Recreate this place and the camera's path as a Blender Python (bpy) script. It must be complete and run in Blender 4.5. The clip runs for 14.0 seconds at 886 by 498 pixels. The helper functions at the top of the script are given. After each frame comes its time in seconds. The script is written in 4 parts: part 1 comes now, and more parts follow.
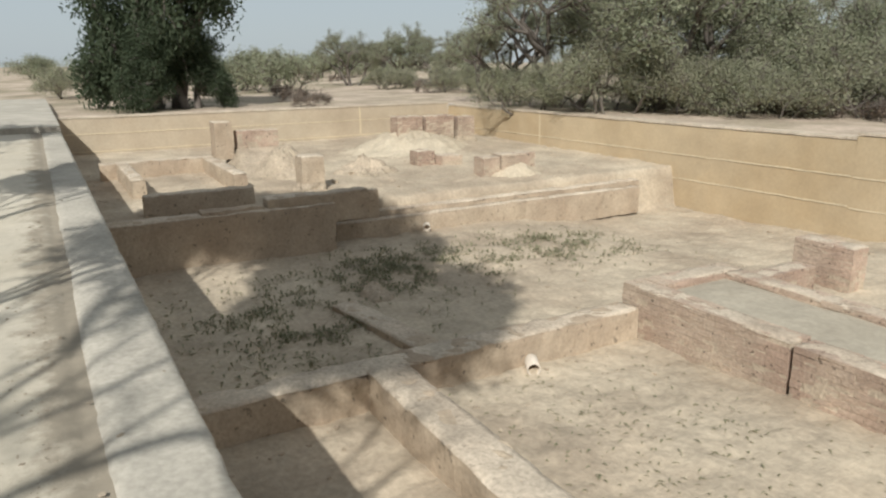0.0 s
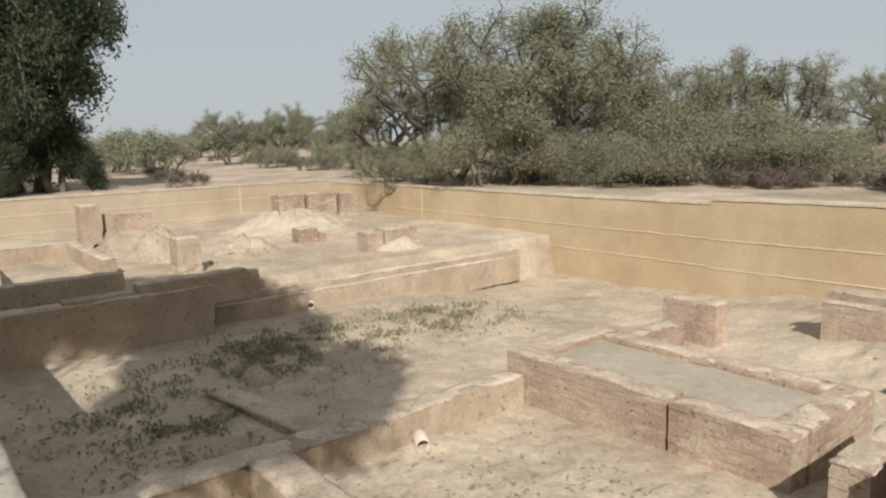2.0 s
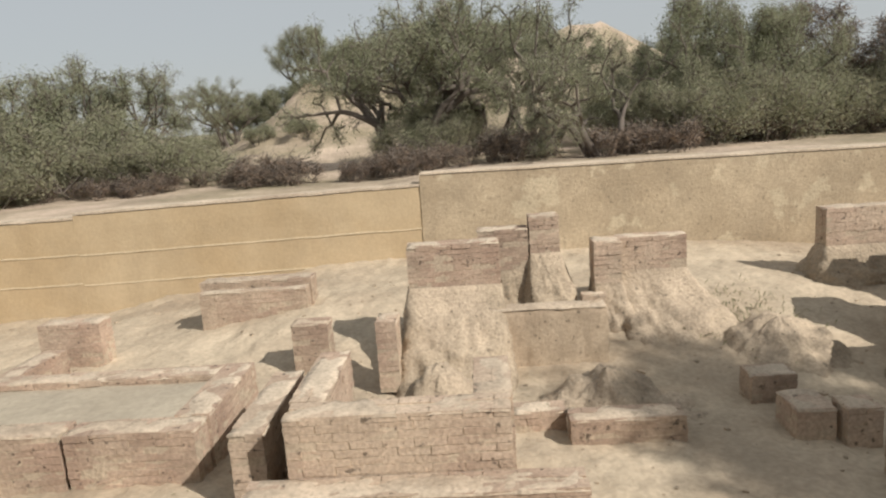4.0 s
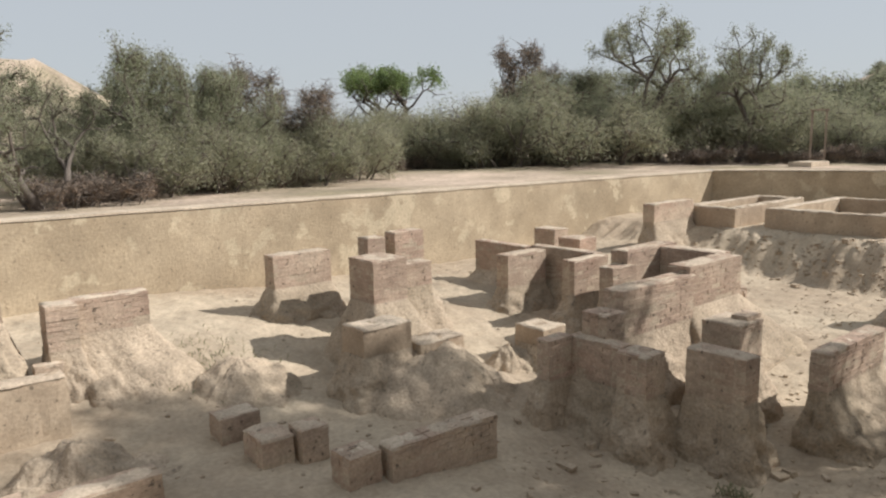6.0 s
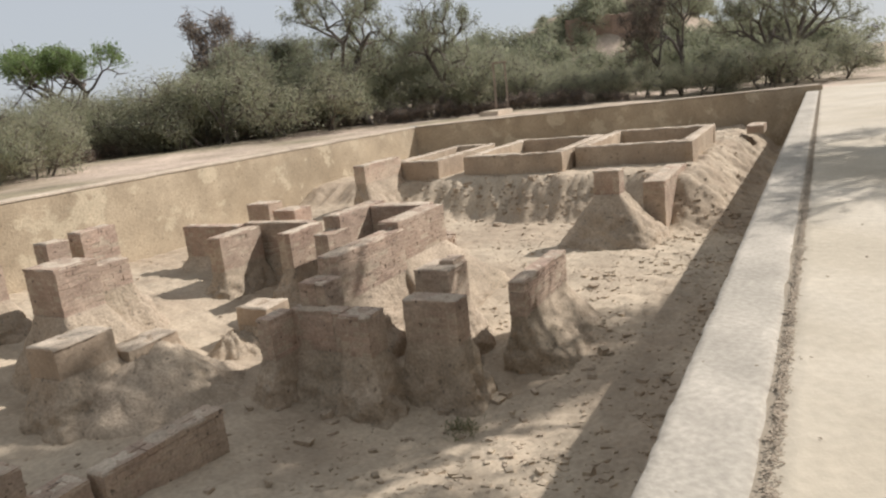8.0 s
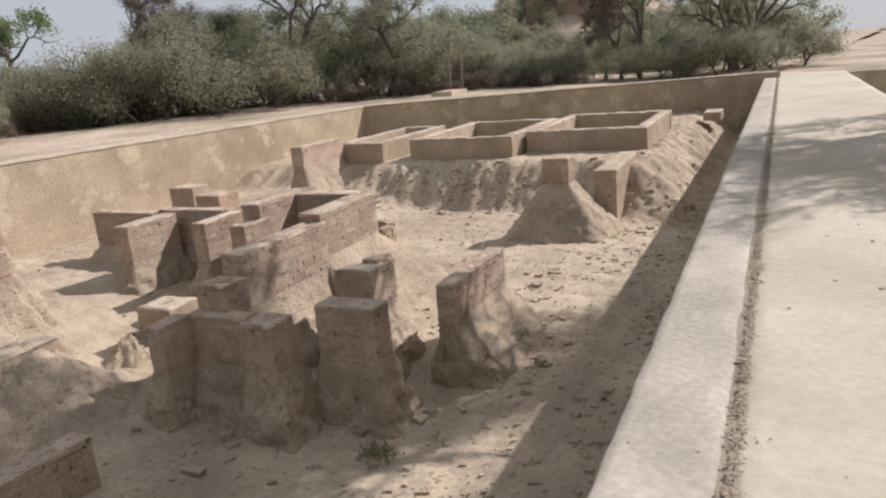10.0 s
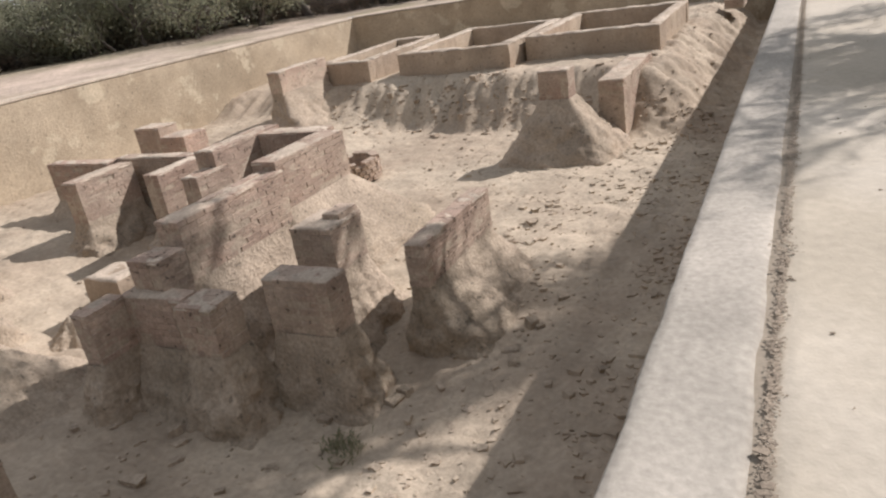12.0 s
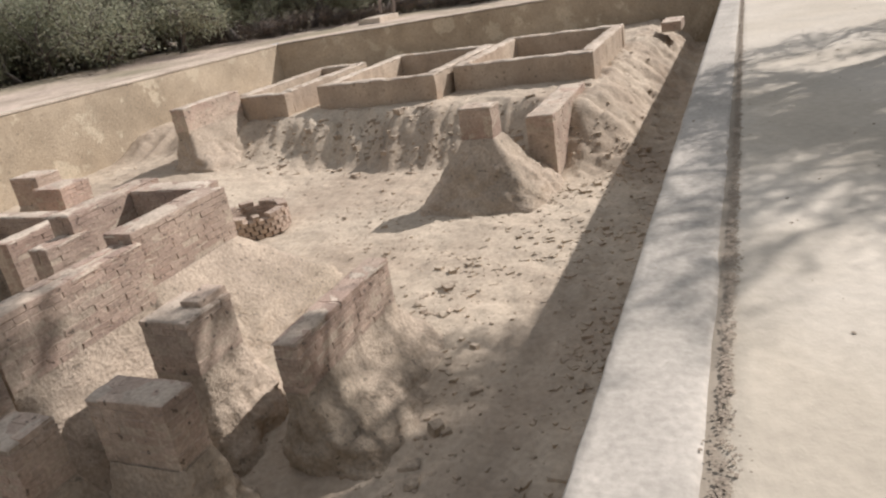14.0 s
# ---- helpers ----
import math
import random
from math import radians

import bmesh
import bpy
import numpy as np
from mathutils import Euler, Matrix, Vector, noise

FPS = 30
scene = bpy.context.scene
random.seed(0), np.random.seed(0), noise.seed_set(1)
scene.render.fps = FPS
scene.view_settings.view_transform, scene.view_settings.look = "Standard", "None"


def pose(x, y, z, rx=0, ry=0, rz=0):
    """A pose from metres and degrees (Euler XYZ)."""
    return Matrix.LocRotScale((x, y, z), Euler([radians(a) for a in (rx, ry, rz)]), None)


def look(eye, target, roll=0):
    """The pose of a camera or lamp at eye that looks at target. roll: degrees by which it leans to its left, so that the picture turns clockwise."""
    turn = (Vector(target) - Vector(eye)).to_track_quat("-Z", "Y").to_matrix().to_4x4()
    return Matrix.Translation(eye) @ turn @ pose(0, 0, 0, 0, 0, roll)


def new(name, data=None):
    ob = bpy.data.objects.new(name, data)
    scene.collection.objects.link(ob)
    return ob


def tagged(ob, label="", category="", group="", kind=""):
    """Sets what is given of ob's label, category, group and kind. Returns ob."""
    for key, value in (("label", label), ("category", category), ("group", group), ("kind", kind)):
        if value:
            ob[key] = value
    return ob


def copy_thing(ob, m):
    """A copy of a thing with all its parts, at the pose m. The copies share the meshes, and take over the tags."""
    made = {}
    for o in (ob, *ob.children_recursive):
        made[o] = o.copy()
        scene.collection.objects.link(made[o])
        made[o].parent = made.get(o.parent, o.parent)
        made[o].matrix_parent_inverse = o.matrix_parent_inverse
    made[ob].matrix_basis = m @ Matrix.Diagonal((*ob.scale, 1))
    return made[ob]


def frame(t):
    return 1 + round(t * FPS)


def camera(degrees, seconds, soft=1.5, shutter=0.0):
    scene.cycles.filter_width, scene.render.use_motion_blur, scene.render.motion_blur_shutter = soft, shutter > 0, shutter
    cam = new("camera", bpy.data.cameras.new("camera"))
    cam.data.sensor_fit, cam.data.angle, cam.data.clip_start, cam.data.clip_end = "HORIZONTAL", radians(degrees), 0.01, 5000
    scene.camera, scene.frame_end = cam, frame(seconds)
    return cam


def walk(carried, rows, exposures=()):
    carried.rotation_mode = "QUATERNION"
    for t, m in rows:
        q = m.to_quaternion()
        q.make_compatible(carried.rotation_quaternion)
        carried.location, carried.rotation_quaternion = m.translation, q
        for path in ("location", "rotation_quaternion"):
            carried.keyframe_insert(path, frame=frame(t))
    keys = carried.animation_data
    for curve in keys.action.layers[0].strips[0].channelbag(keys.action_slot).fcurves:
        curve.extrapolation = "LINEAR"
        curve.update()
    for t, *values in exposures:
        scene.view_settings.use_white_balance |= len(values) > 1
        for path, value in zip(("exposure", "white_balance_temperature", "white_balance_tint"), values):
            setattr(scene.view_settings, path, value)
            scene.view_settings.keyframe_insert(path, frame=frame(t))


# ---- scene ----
cam = camera(64.3, 14.0, soft=2.3)
PATH = [
    (0, (-3.136, -0.51, 1.666), (-4.818, 0.442, 1.152), -0.6),
    (0.5, (-3.108, -0.5, 1.659), (-4.831, 0.43, 1.25), 0.6),
    (1, (-3.114, -0.502, 1.637), (-4.808, 0.483, 1.238), 0.6),
    (1.5, (-3.109, -0.497, 1.645), (-4.759, 0.547, 1.212), 0.6),
    (2, (-3.108, -0.405, 1.664), (-4.648, 0.831, 1.35), -1.4),
    (2.5, (-3.144, -0.333, 1.628), (-4.422, 1.182, 1.362), -1.6),
    (3, (-3.123, -0.275, 1.607), (-4.061, 1.468, 1.319), -2.4),
    (3.5, (-3.071, -0.267, 1.557), (-3.613, 1.631, 1.235), -4.8),
    (4, (-3.045, -0.259, 1.578), (-3.154, 1.705, 1.211), -4.2),
    (6.5, (-3.111, -0.614, 1.774), (-1.644, 0.707, 1.453), -1.1),
    (7, (-3.04, -0.633, 1.712), (-1.421, 0.477, 1.333), -1.7),
    (7.5, (-2.898, -0.553, 1.735), (-1.206, 0.408, 1.277), -4.4),
    (8, (-2.715, -0.693, 1.706), (-1.011, 0.257, 1.266), -6.3),
    (10.5, (-0.967, -0.623, 1.649), (0.772, 0.213, 1.123), -4.6),
    (11, (-0.482, -0.66, 1.69), (1.229, 0.195, 1.106), -6.7),
    (11.5, (-0.142, -0.6, 1.716), (1.569, 0.211, 1.07), -10.8),
    (12, (0.185, -0.577, 1.705), (1.807, 0.322, 0.957), -9.3),
    (12.5, (0.685, -0.529, 1.694), (2.339, 0.319, 0.955), -8.5),
    (13, (1.044, -0.571, 1.659), (2.736, 0.298, 1.04), -4.4),
    (13.5, (1.485, -0.538, 1.649), (3.107, 0.362, 0.902), -7.3),
    (14, (1.93, -0.586, 1.729), (3.618, 0.204, 1.005), -9.6),
]
EXPOSURES = [(0, -0.06, 5950, 6), (1.5, -0.04, 6150, 9), (4.2, -0.04, 6400, 10), (6.3, 0.12, 6150, 11), (8.2, 0.1, 6150, 13), (10.3, 0.02, 6050, 17), (14, 0.08, 5950, 16)]
walk(cam, [(t, look(eye, target, roll)) for t, eye, target, roll in PATH], EXPOSURES)

# world, sun
SUN_DIR = Vector((-1.0, 0.76, -1.0)).normalized()
world = bpy.data.worlds.new("world")
scene.world = world
world.use_nodes = True
wn = world.node_tree.nodes
sky = wn.new("ShaderNodeTexSky")
sky.sky_type, sky.sun_disc = "NISHITA", False
sky.sun_elevation = math.asin(-SUN_DIR.z)
sky.sun_rotation = math.atan2(-SUN_DIR.x, -SUN_DIR.y)
sky.dust_density, sky.air_density = 1.0, 1.0
haze = wn.new("ShaderNodeMix")
haze.data_type = "RGBA"
haze.inputs[0].default_value = 0.86
haze.inputs[7].default_value = (6.0, 6.2, 6.2, 1)
world.node_tree.links.new(sky.outputs[0], haze.inputs[6])
world.node_tree.links.new(haze.outputs[2], wn["Background"].inputs[0])
wn["Background"].inputs[1].default_value = 0.088
sun = new("sun", bpy.data.lights.new("sun", "SUN"))
sun.data.energy, sun.data.angle, sun.data.color = 5.2, radians(0.6), (1.0, 0.95, 0.87)
sun.matrix_world = look((0, -20, 40), Vector((0, -20, 40)) + SUN_DIR)


# ---- materials ----
def material(name, color, rough=0.95, spots=0.18, fine=0.10, scale=1.0, bump=0.4, tint=None, hue=0.0, per_object=0.0, grain=60.0, hole_shade=0.0, peel=None, deep=0.03):
    """An earthy surface: base colour varied by two scales of noise, with fine relief."""
    m = bpy.data.materials.new(name)
    m.use_nodes = True
    nt = m.node_tree
    N, L = nt.nodes, nt.links
    b = N["Principled BSDF"]
    b.inputs["Roughness"].default_value = rough
    b.inputs["Specular IOR Level"].default_value = 0.15
    tc = N.new("ShaderNodeNewGeometry")
    n1 = N.new("ShaderNodeTexNoise")
    n1.inputs["Scale"].default_value, n1.inputs["Detail"].default_value, n1.inputs["Roughness"].default_value = 0.9 * scale, 8, 0.65
    n2 = N.new("ShaderNodeTexNoise")
    n2.inputs["Scale"].default_value, n2.inputs["Detail"].default_value = 14 * scale, 6
    n3 = N.new("ShaderNodeTexNoise")
    n3.inputs["Scale"].default_value, n3.inputs["Detail"].default_value = grain * scale, 4
    for n in (n1, n2, n3):
        L.new(tc.outputs["Position"], n.inputs["Vector"])
    r1 = N.new("ShaderNodeMapRange")
    r1.inputs["From Min"].default_value, r1.inputs["From Max"].default_value = 0.3, 0.7
    r1.inputs["To Min"].default_value, r1.inputs["To Max"].default_value = 1 - spots, 1 + spots
    L.new(n1.outputs["Fac"], r1.inputs["Value"])
    r2 = N.new("ShaderNodeMapRange")
    r2.inputs["From Min"].default_value, r2.inputs["From Max"].default_value = 0.3, 0.7
    r2.inputs["To Min"].default_value, r2.inputs["To Max"].default_value = 1 - fine, 1 + fine
    L.new(n2.outputs["Fac"], r2.inputs["Value"])
    mu = N.new("ShaderNodeMath")
    mu.operation = "MULTIPLY"
    L.new(r1.outputs[0], mu.inputs[0]), L.new(r2.outputs[0], mu.inputs[1])
    mix = N.new("ShaderNodeMix")
    mix.data_type = "RGBA"
    mix.inputs[6].default_value = (*color, 1)
    mix.inputs[7].default_value = (*(tint or color), 1)
    r4 = N.new("ShaderNodeMapRange")
    r4.inputs["From Min"].default_value, r4.inputs["From Max"].default_value = 0.42, 0.62
    n4 = N.new("ShaderNodeTexNoise")
    n4.inputs["Scale"].default_value, n4.inputs["Detail"].default_value, n4.inputs["Roughness"].default_value = 0.35 * scale, 7, 0.6
    L.new(tc.outputs["Position"], n4.inputs["Vector"])
    L.new(n4.outputs["Fac"], r4.inputs["Value"]), L.new(r4.outputs[0], mix.inputs[0])
    if peel:
        n5 = N.new("ShaderNodeTexNoise")
        n5.inputs["Scale"].default_value, n5.inputs["Detail"].default_value, n5.inputs["Roughness"].default_value = 0.8, 9, 0.62
        L.new(tc.outputs["Position"], n5.inputs["Vector"])
        r5 = N.new("ShaderNodeMapRange")
        r5.inputs["From Min"].default_value, r5.inputs["From Max"].default_value = 0.555, 0.585
        L.new(n5.outputs["Fac"], r5.inputs["Value"])
        mp = N.new("ShaderNodeMix")
        mp.data_type = "RGBA"
        mp.inputs[7].default_value = (*peel, 1)
        L.new(r5.outputs[0], mp.inputs[0]), L.new(mix.outputs[2], mp.inputs[6])
        mix = mp
    # dark specks put the shade of small holes into the colour; no relief
    if hole_shade:
        n6 = N.new("ShaderNodeTexNoise")
        n6.inputs["Scale"].default_value, n6.inputs["Detail"].default_value = 11.0, 3
        L.new(tc.outputs["Position"], n6.inputs["Vector"])
        r6 = N.new("ShaderNodeMapRange")
        r6.inputs["From Min"].default_value, r6.inputs["From Max"].default_value = 0.645, 0.69
        r6.inputs["To Min"].default_value, r6.inputs["To Max"].default_value = 1.0, 1 - hole_shade
        L.new(n6.outputs["Fac"], r6.inputs["Value"])
        mv = N.new("ShaderNodeMath")
        mv.operation = "MULTIPLY"
        L.new(mu.outputs[0], mv.inputs[0]), L.new(r6.outputs[0], mv.inputs[1])
        mu = mv
    hsv = N.new("ShaderNodeHueSaturation")
    L.new(mix.outputs[2], hsv.inputs["Color"])
    if per_object:
        oi = N.new("ShaderNodeObjectInfo")
        ro = N.new("ShaderNodeMapRange")
        ro.inputs["To Min"].default_value, ro.inputs["To Max"].default_value = 1 - per_object, 1 + per_object
        L.new(oi.outputs["Random"], ro.inputs["Value"])
        mo = N.new("ShaderNodeMath")
        mo.operation = "MULTIPLY"
        L.new(mu.outputs[0], mo.inputs[0]), L.new(ro.outputs[0], mo.inputs[1])
        mu = mo
    L.new(mu.outputs[0], hsv.inputs["Value"])
    L.new(hsv.outputs[0], b.inputs["Base Color"])
    ad = N.new("ShaderNodeMath")
    ad.operation = "MULTIPLY_ADD"
    ad.inputs[1].default_value = 0.35
    L.new(n3.outputs["Fac"], ad.inputs[0]), L.new(n2.outputs["Fac"], ad.inputs[2])
    bp = N.new("ShaderNodeBump")
    bp.inputs["Strength"].default_value, bp.inputs["Distance"].default_value = bump, deep / scale
    L.new(ad.outputs[0], bp.inputs["Height"]), L.new(bp.outputs[0], b.inputs["Normal"])
    return m


M_FLOOR = material("silty_ground", (0.455, 0.372, 0.272), spots=0.2, fine=0.13, tint=(0.365, 0.288, 0.207), bump=0.4, grain=35, deep=0.04)
# smoother silt for the west mounds, paled to put sunlight into the colour
M_PALE = material("sunlit_pale_silt", (0.50, 0.415, 0.305), spots=0.14, fine=0.1, tint=(0.44, 0.36, 0.26), bump=0.5, deep=0.05)
M_EARTH = material("eroded_earth", (0.41, 0.327, 0.24), spots=0.22, fine=0.2, scale=1.6, tint=(0.33, 0.265, 0.19), bump=0.75, deep=0.05, grain=30, hole_shade=0.4)
M_BRICK = material("mud_brick", (0.43, 0.335, 0.25), spots=0.22, fine=0.18, scale=2.0, tint=(0.365, 0.26, 0.195), bump=0.6, per_object=0.12, hole_shade=0.6)
M_MORTAR = material("mud_mortar", (0.43, 0.345, 0.255), spots=0.2, fine=0.2, scale=2.0, bump=0.7)
M_PLASTER = material("mud_plaster", (0.43, 0.34, 0.245), spots=0.16, fine=0.12, scale=1.5, tint=(0.36, 0.275, 0.195), bump=0.5, hole_shade=0.45)
M_TAN = material("tan_render", (0.43, 0.352, 0.255), spots=0.1, fine=0.06, tint=(0.40, 0.318, 0.225), bump=0.3)
M_OCHRE = material("ochre_render", (0.47, 0.365, 0.235), spots=0.10, fine=0.05, tint=(0.44, 0.33, 0.20), bump=0.25)
M_PATCH = material("patched_render", (0.43, 0.345, 0.24), spots=0.16, fine=0.13, scale=1.2, tint=(0.355, 0.28, 0.19), bump=0.55, peel=(0.49, 0.405, 0.285), hole_shade=0.3)
M_COPING = material("weathered_coping", (0.44, 0.39, 0.32), spots=0.16, fine=0.14, scale=1.6, tint=(0.37, 0.33, 0.27), bump=0.22, grain=30)
M_TERRACE = material("terrace_screed", (0.52, 0.455, 0.36), spots=0.10, fine=0.07, tint=(0.46, 0.395, 0.30), bump=0.2)


def dirt_strip(m, y0, wide_west, wide_east, x_turn, dirt):
    """Adds blown dirt that has gathered along a joint at y0: a ragged strip, broad west of x_turn and narrow east of it."""
    N, L = m.node_tree.nodes, m.node_tree.links
    hsv = next(n for n in N if n.type == "HUE_SAT")
    geo, sep = N.new("ShaderNodeNewGeometry"), N.new("ShaderNodeSeparateXYZ")
    L.new(geo.outputs["Position"], sep.inputs[0])
    wid = N.new("ShaderNodeMapRange")
    wid.interpolation_type = "SMOOTHSTEP"
    wid.inputs["From Min"].default_value, wid.inputs["From Max"].default_value = x_turn - 1.5, x_turn + 1.5
    wid.inputs["To Min"].default_value, wid.inputs["To Max"].default_value = wide_west, wide_east
    L.new(sep.outputs[0], wid.inputs["Value"])
    ns = N.new("ShaderNodeTexNoise")
    ns.inputs["Scale"].default_value, ns.inputs["Detail"].default_value, ns.inputs["Roughness"].default_value = 3.2, 9, 0.7
    L.new(geo.outputs["Position"], ns.inputs["Vector"])
    away = N.new("ShaderNodeMath")
    away.operation = "SUBTRACT"
    away.inputs[0].default_value = y0
    L.new(sep.outputs[1], away.inputs[1])
    ratio = N.new("ShaderNodeMath")
    ratio.operation = "DIVIDE"
    L.new(away.outputs[0], ratio.inputs[0]), L.new(wid.outputs[0], ratio.inputs[1])
    add = N.new("ShaderNodeMath")
    add.operation = "MULTIPLY_ADD"
    add.inputs[1].default_value = -4.2
    L.new(ns.outputs["Fac"], add.inputs[0]), L.new(ratio.outputs[0], add.inputs[2])
    mask = N.new("ShaderNodeMapRange")
    mask.inputs["From Min"].default_value, mask.inputs["From Max"].default_value = -1.5, -0.7
    mask.inputs["To Min"].default_value, mask.inputs["To Max"].default_value = 0.8, 0.0
    L.new(add.outputs[0], mask.inputs["Value"])
    old = hsv.inputs["Color"].links[0].from_socket
    mix = N.new("ShaderNodeMix")
    mix.data_type = "RGBA"
    mix.inputs[7].default_value = (*dirt, 1)
    L.new(old, mix.inputs[6]), L.new(mask.outputs[0], mix.inputs[0]), L.new(mix.outputs[2], hsv.inputs["Color"])


dirt_strip(M_TERRACE, -0.46, 0.24, 0.055, -2.0, (0.25, 0.205, 0.15))
M_SAND = material("desert_sand", (0.47, 0.37, 0.285), spots=0.25, fine=0.2, scale=0.5, tint=(0.27, 0.225, 0.15), bump=0.5)

M_BAND = material("pale_band", (0.53, 0.43, 0.29), spots=0.1, fine=0.1, bump=0.3)
M_CAP = material("dusty_coping", (0.51, 0.42, 0.32), spots=0.2, fine=0.18, scale=1.6, tint=(0.42, 0.335, 0.25), bump=0.6, hole_shade=0.3)
M_LITTER = material("dry_litter", (0.28, 0.225, 0.165), spots=0.3, fine=0.3, scale=4, bump=0.3)
M_RED = material("far_red_brick", (0.36, 0.25, 0.185), spots=0.2, fine=0.2, bump=0.5)
M_RUST = material("rusty_iron", (0.30, 0.235, 0.19), rough=0.8, spots=0.2, fine=0.2, scale=3, bump=0.2)
M_GREY = material("grey_silt", (0.40, 0.345, 0.265), spots=0.14, fine=0.1, tint=(0.34, 0.29, 0.22), bump=0.4)
M_PIPE = material("cement_pipe", (0.55, 0.47, 0.38), spots=0.15, fine=0.1, scale=3, bump=0.2)



# ---- mesh helpers ----
def part(name, bm, mat, parent=None, label="", smooth=False):
    me = bpy.data.meshes.new(name)
    bm.to_mesh(me)
    bm.free()
    me.materials.append(mat)
    if smooth:
        for p in me.polygons:
            p.use_smooth = True
    ob = new(name, me)
    if parent:
        ob.parent = parent
    if label:
        ob["label"] = label
    return ob


def box(bm, x0, x1, y0, y1, z0, z1, m=None):
    vs = [bm.verts.new((x, y, z)) for z in (z0, z1) for y in (y0, y1) for x in (x0, x1)]
    if m:
        for v in vs:
            v.co = m @ v.co
    for f in ((0, 2, 3, 1), (4, 5, 7, 6), (0, 1, 5, 4), (1, 3, 7, 5), (3, 2, 6, 7), (2, 0, 4, 6)):
        bm.faces.new([vs[i] for i in f])
    return vs


def ease(a, b, v):
    u = min(1, max(0, (v - a) / (b - a)))
    return u * u * (3 - 2 * u)


def lerp_table(tab, v):
    for (a, p), (b, q) in zip(tab, tab[1:]):
        if v <= b:
            return p + (q - p) * ease(a, b, v) if v > a else p
    return tab[-1][1]


NORTH = 15.13
WEST = -30.2
SE, NE = (30.6, 0.0), (24.35, NORTH)
FOOT = [(-31, -1.6), (-24, -2.3), (-15, -2.42), (-12, -2.28), (-9.7, -1.95), (-5.7, -1.45), (1.2, -1.46), (4.7, -1.68), (10.3, -1.8), (18, -1.66), (26, -1.2)]


def fbm(x, y, seed=0.0):
    return noise.noise((x, y, seed)) + 0.5 * noise.noise((2.1 * x, 2.1 * y, seed + 5)) + 0.25 * noise.noise((4.3 * x, 4.3 * y, seed + 9))


def lumps(x, y, z, s):
    return noise.noise((x, y, z + s)) + 0.55 * noise.noise((2.3 * x, 2.3 * y, 2.3 * z + s)) + 0.3 * noise.noise((5.1 * x, 5.1 * y, 5.1 * z + s))


def floor_z(x, y):
    z = -2.03 - 0.2 * ease(-2, 5, x)
    z -= 0.47 * math.exp(-(((x - 4.8) / 2.7) ** 2 + ((y - 3.9) / 2.7) ** 2))
    z += 0.15 * math.exp(-(((x + 6.6) / 1.6) ** 2 + ((y - 5.6) / 1.6) ** 2))
    z = z + (lerp_table(FOOT, x) - z) * ease(8.3, 12.2, y)
    edge = x + (0.2 * math.sin(y * 1.3) + 0.35 * fbm(y * 1.6, x * 0.4, 2) + 0.12 * fbm(y * 5, x, 4)) * ease(2.0, 4.5, y)
    bank = ease(15.6, 17.4, edge + 0.9 * ease(4.5, 2.6, y))
    z = z + (-1.12 - z) * bank * ease(0.9, 2.6, y + 0.25 * fbm(x * 1.1, y, 6) + 0.12 * ease(18, 24, x))
    z += (0.1 * fbm(x * 1.9, y * 1.9, 21) + 0.06 * fbm(x * 5.5, y * 5.5, 23)) * ease(13.6, 15.2, x) * ease(0.4, 1.1, y) * ease(3.4, 2.5, y)
    z += 0.05 * fbm(x * 3.1, y * 3.1, 15) * ease(3.2, 1.2, y) * ease(0, 3, x)
    z = z + (-1.28 - z) * ease(-17.15, -17.45, x)
    z += 0.3 * math.exp(-(((x + 26) / 2.6) ** 2 + ((y - 12.0) / 2.2) ** 2)) * ease(-31, -28, x) if x < -17 else 0
    z += 0.045 * fbm(x * 0.45, y * 0.45, 3) + 0.028 * fbm(x * 2.1, y * 2.1, 7) + 0.028 * fbm(x * 5, y * 5, 1)
    return z


def grid_mesh(name, rows, mat, smooth=True):
    nv = len(rows[0])
    verts = [v for r in rows for v in r]
    faces = [(j * nv + i, j * nv + i + 1, (j + 1) * nv + i + 1, (j + 1) * nv + i) for j in range(len(rows) - 1) for i in range(nv - 1)]
    me = bpy.data.meshes.new(name)
    me.from_pydata(verts, [], faces)
    me.materials.append(mat)
    if smooth:
        me.polygons.foreach_set("use_smooth", [True] * len(me.polygons))
    return new(name, me)


def pit_floor():
    rows = []
    ny, nx = 220, 860
    for j in range(ny + 1):
        v = j / ny
        y = -0.1 + v * (NORTH + 0.2)
        x0, x1 = WEST - 0.2, SE[0] + (NE[0] - SE[0]) * v + 0.2
        rows.append([(x0 + (x1 - x0) * i / nx, y, floor_z(x0 + (x1 - x0) * i / nx, y)) for i in range(nx + 1)])
    return tagged(grid_mesh("floor", rows, M_FLOOR), "dusty beige silt floor of an excavation pit", "ground", kind="structure")


pit_floor()


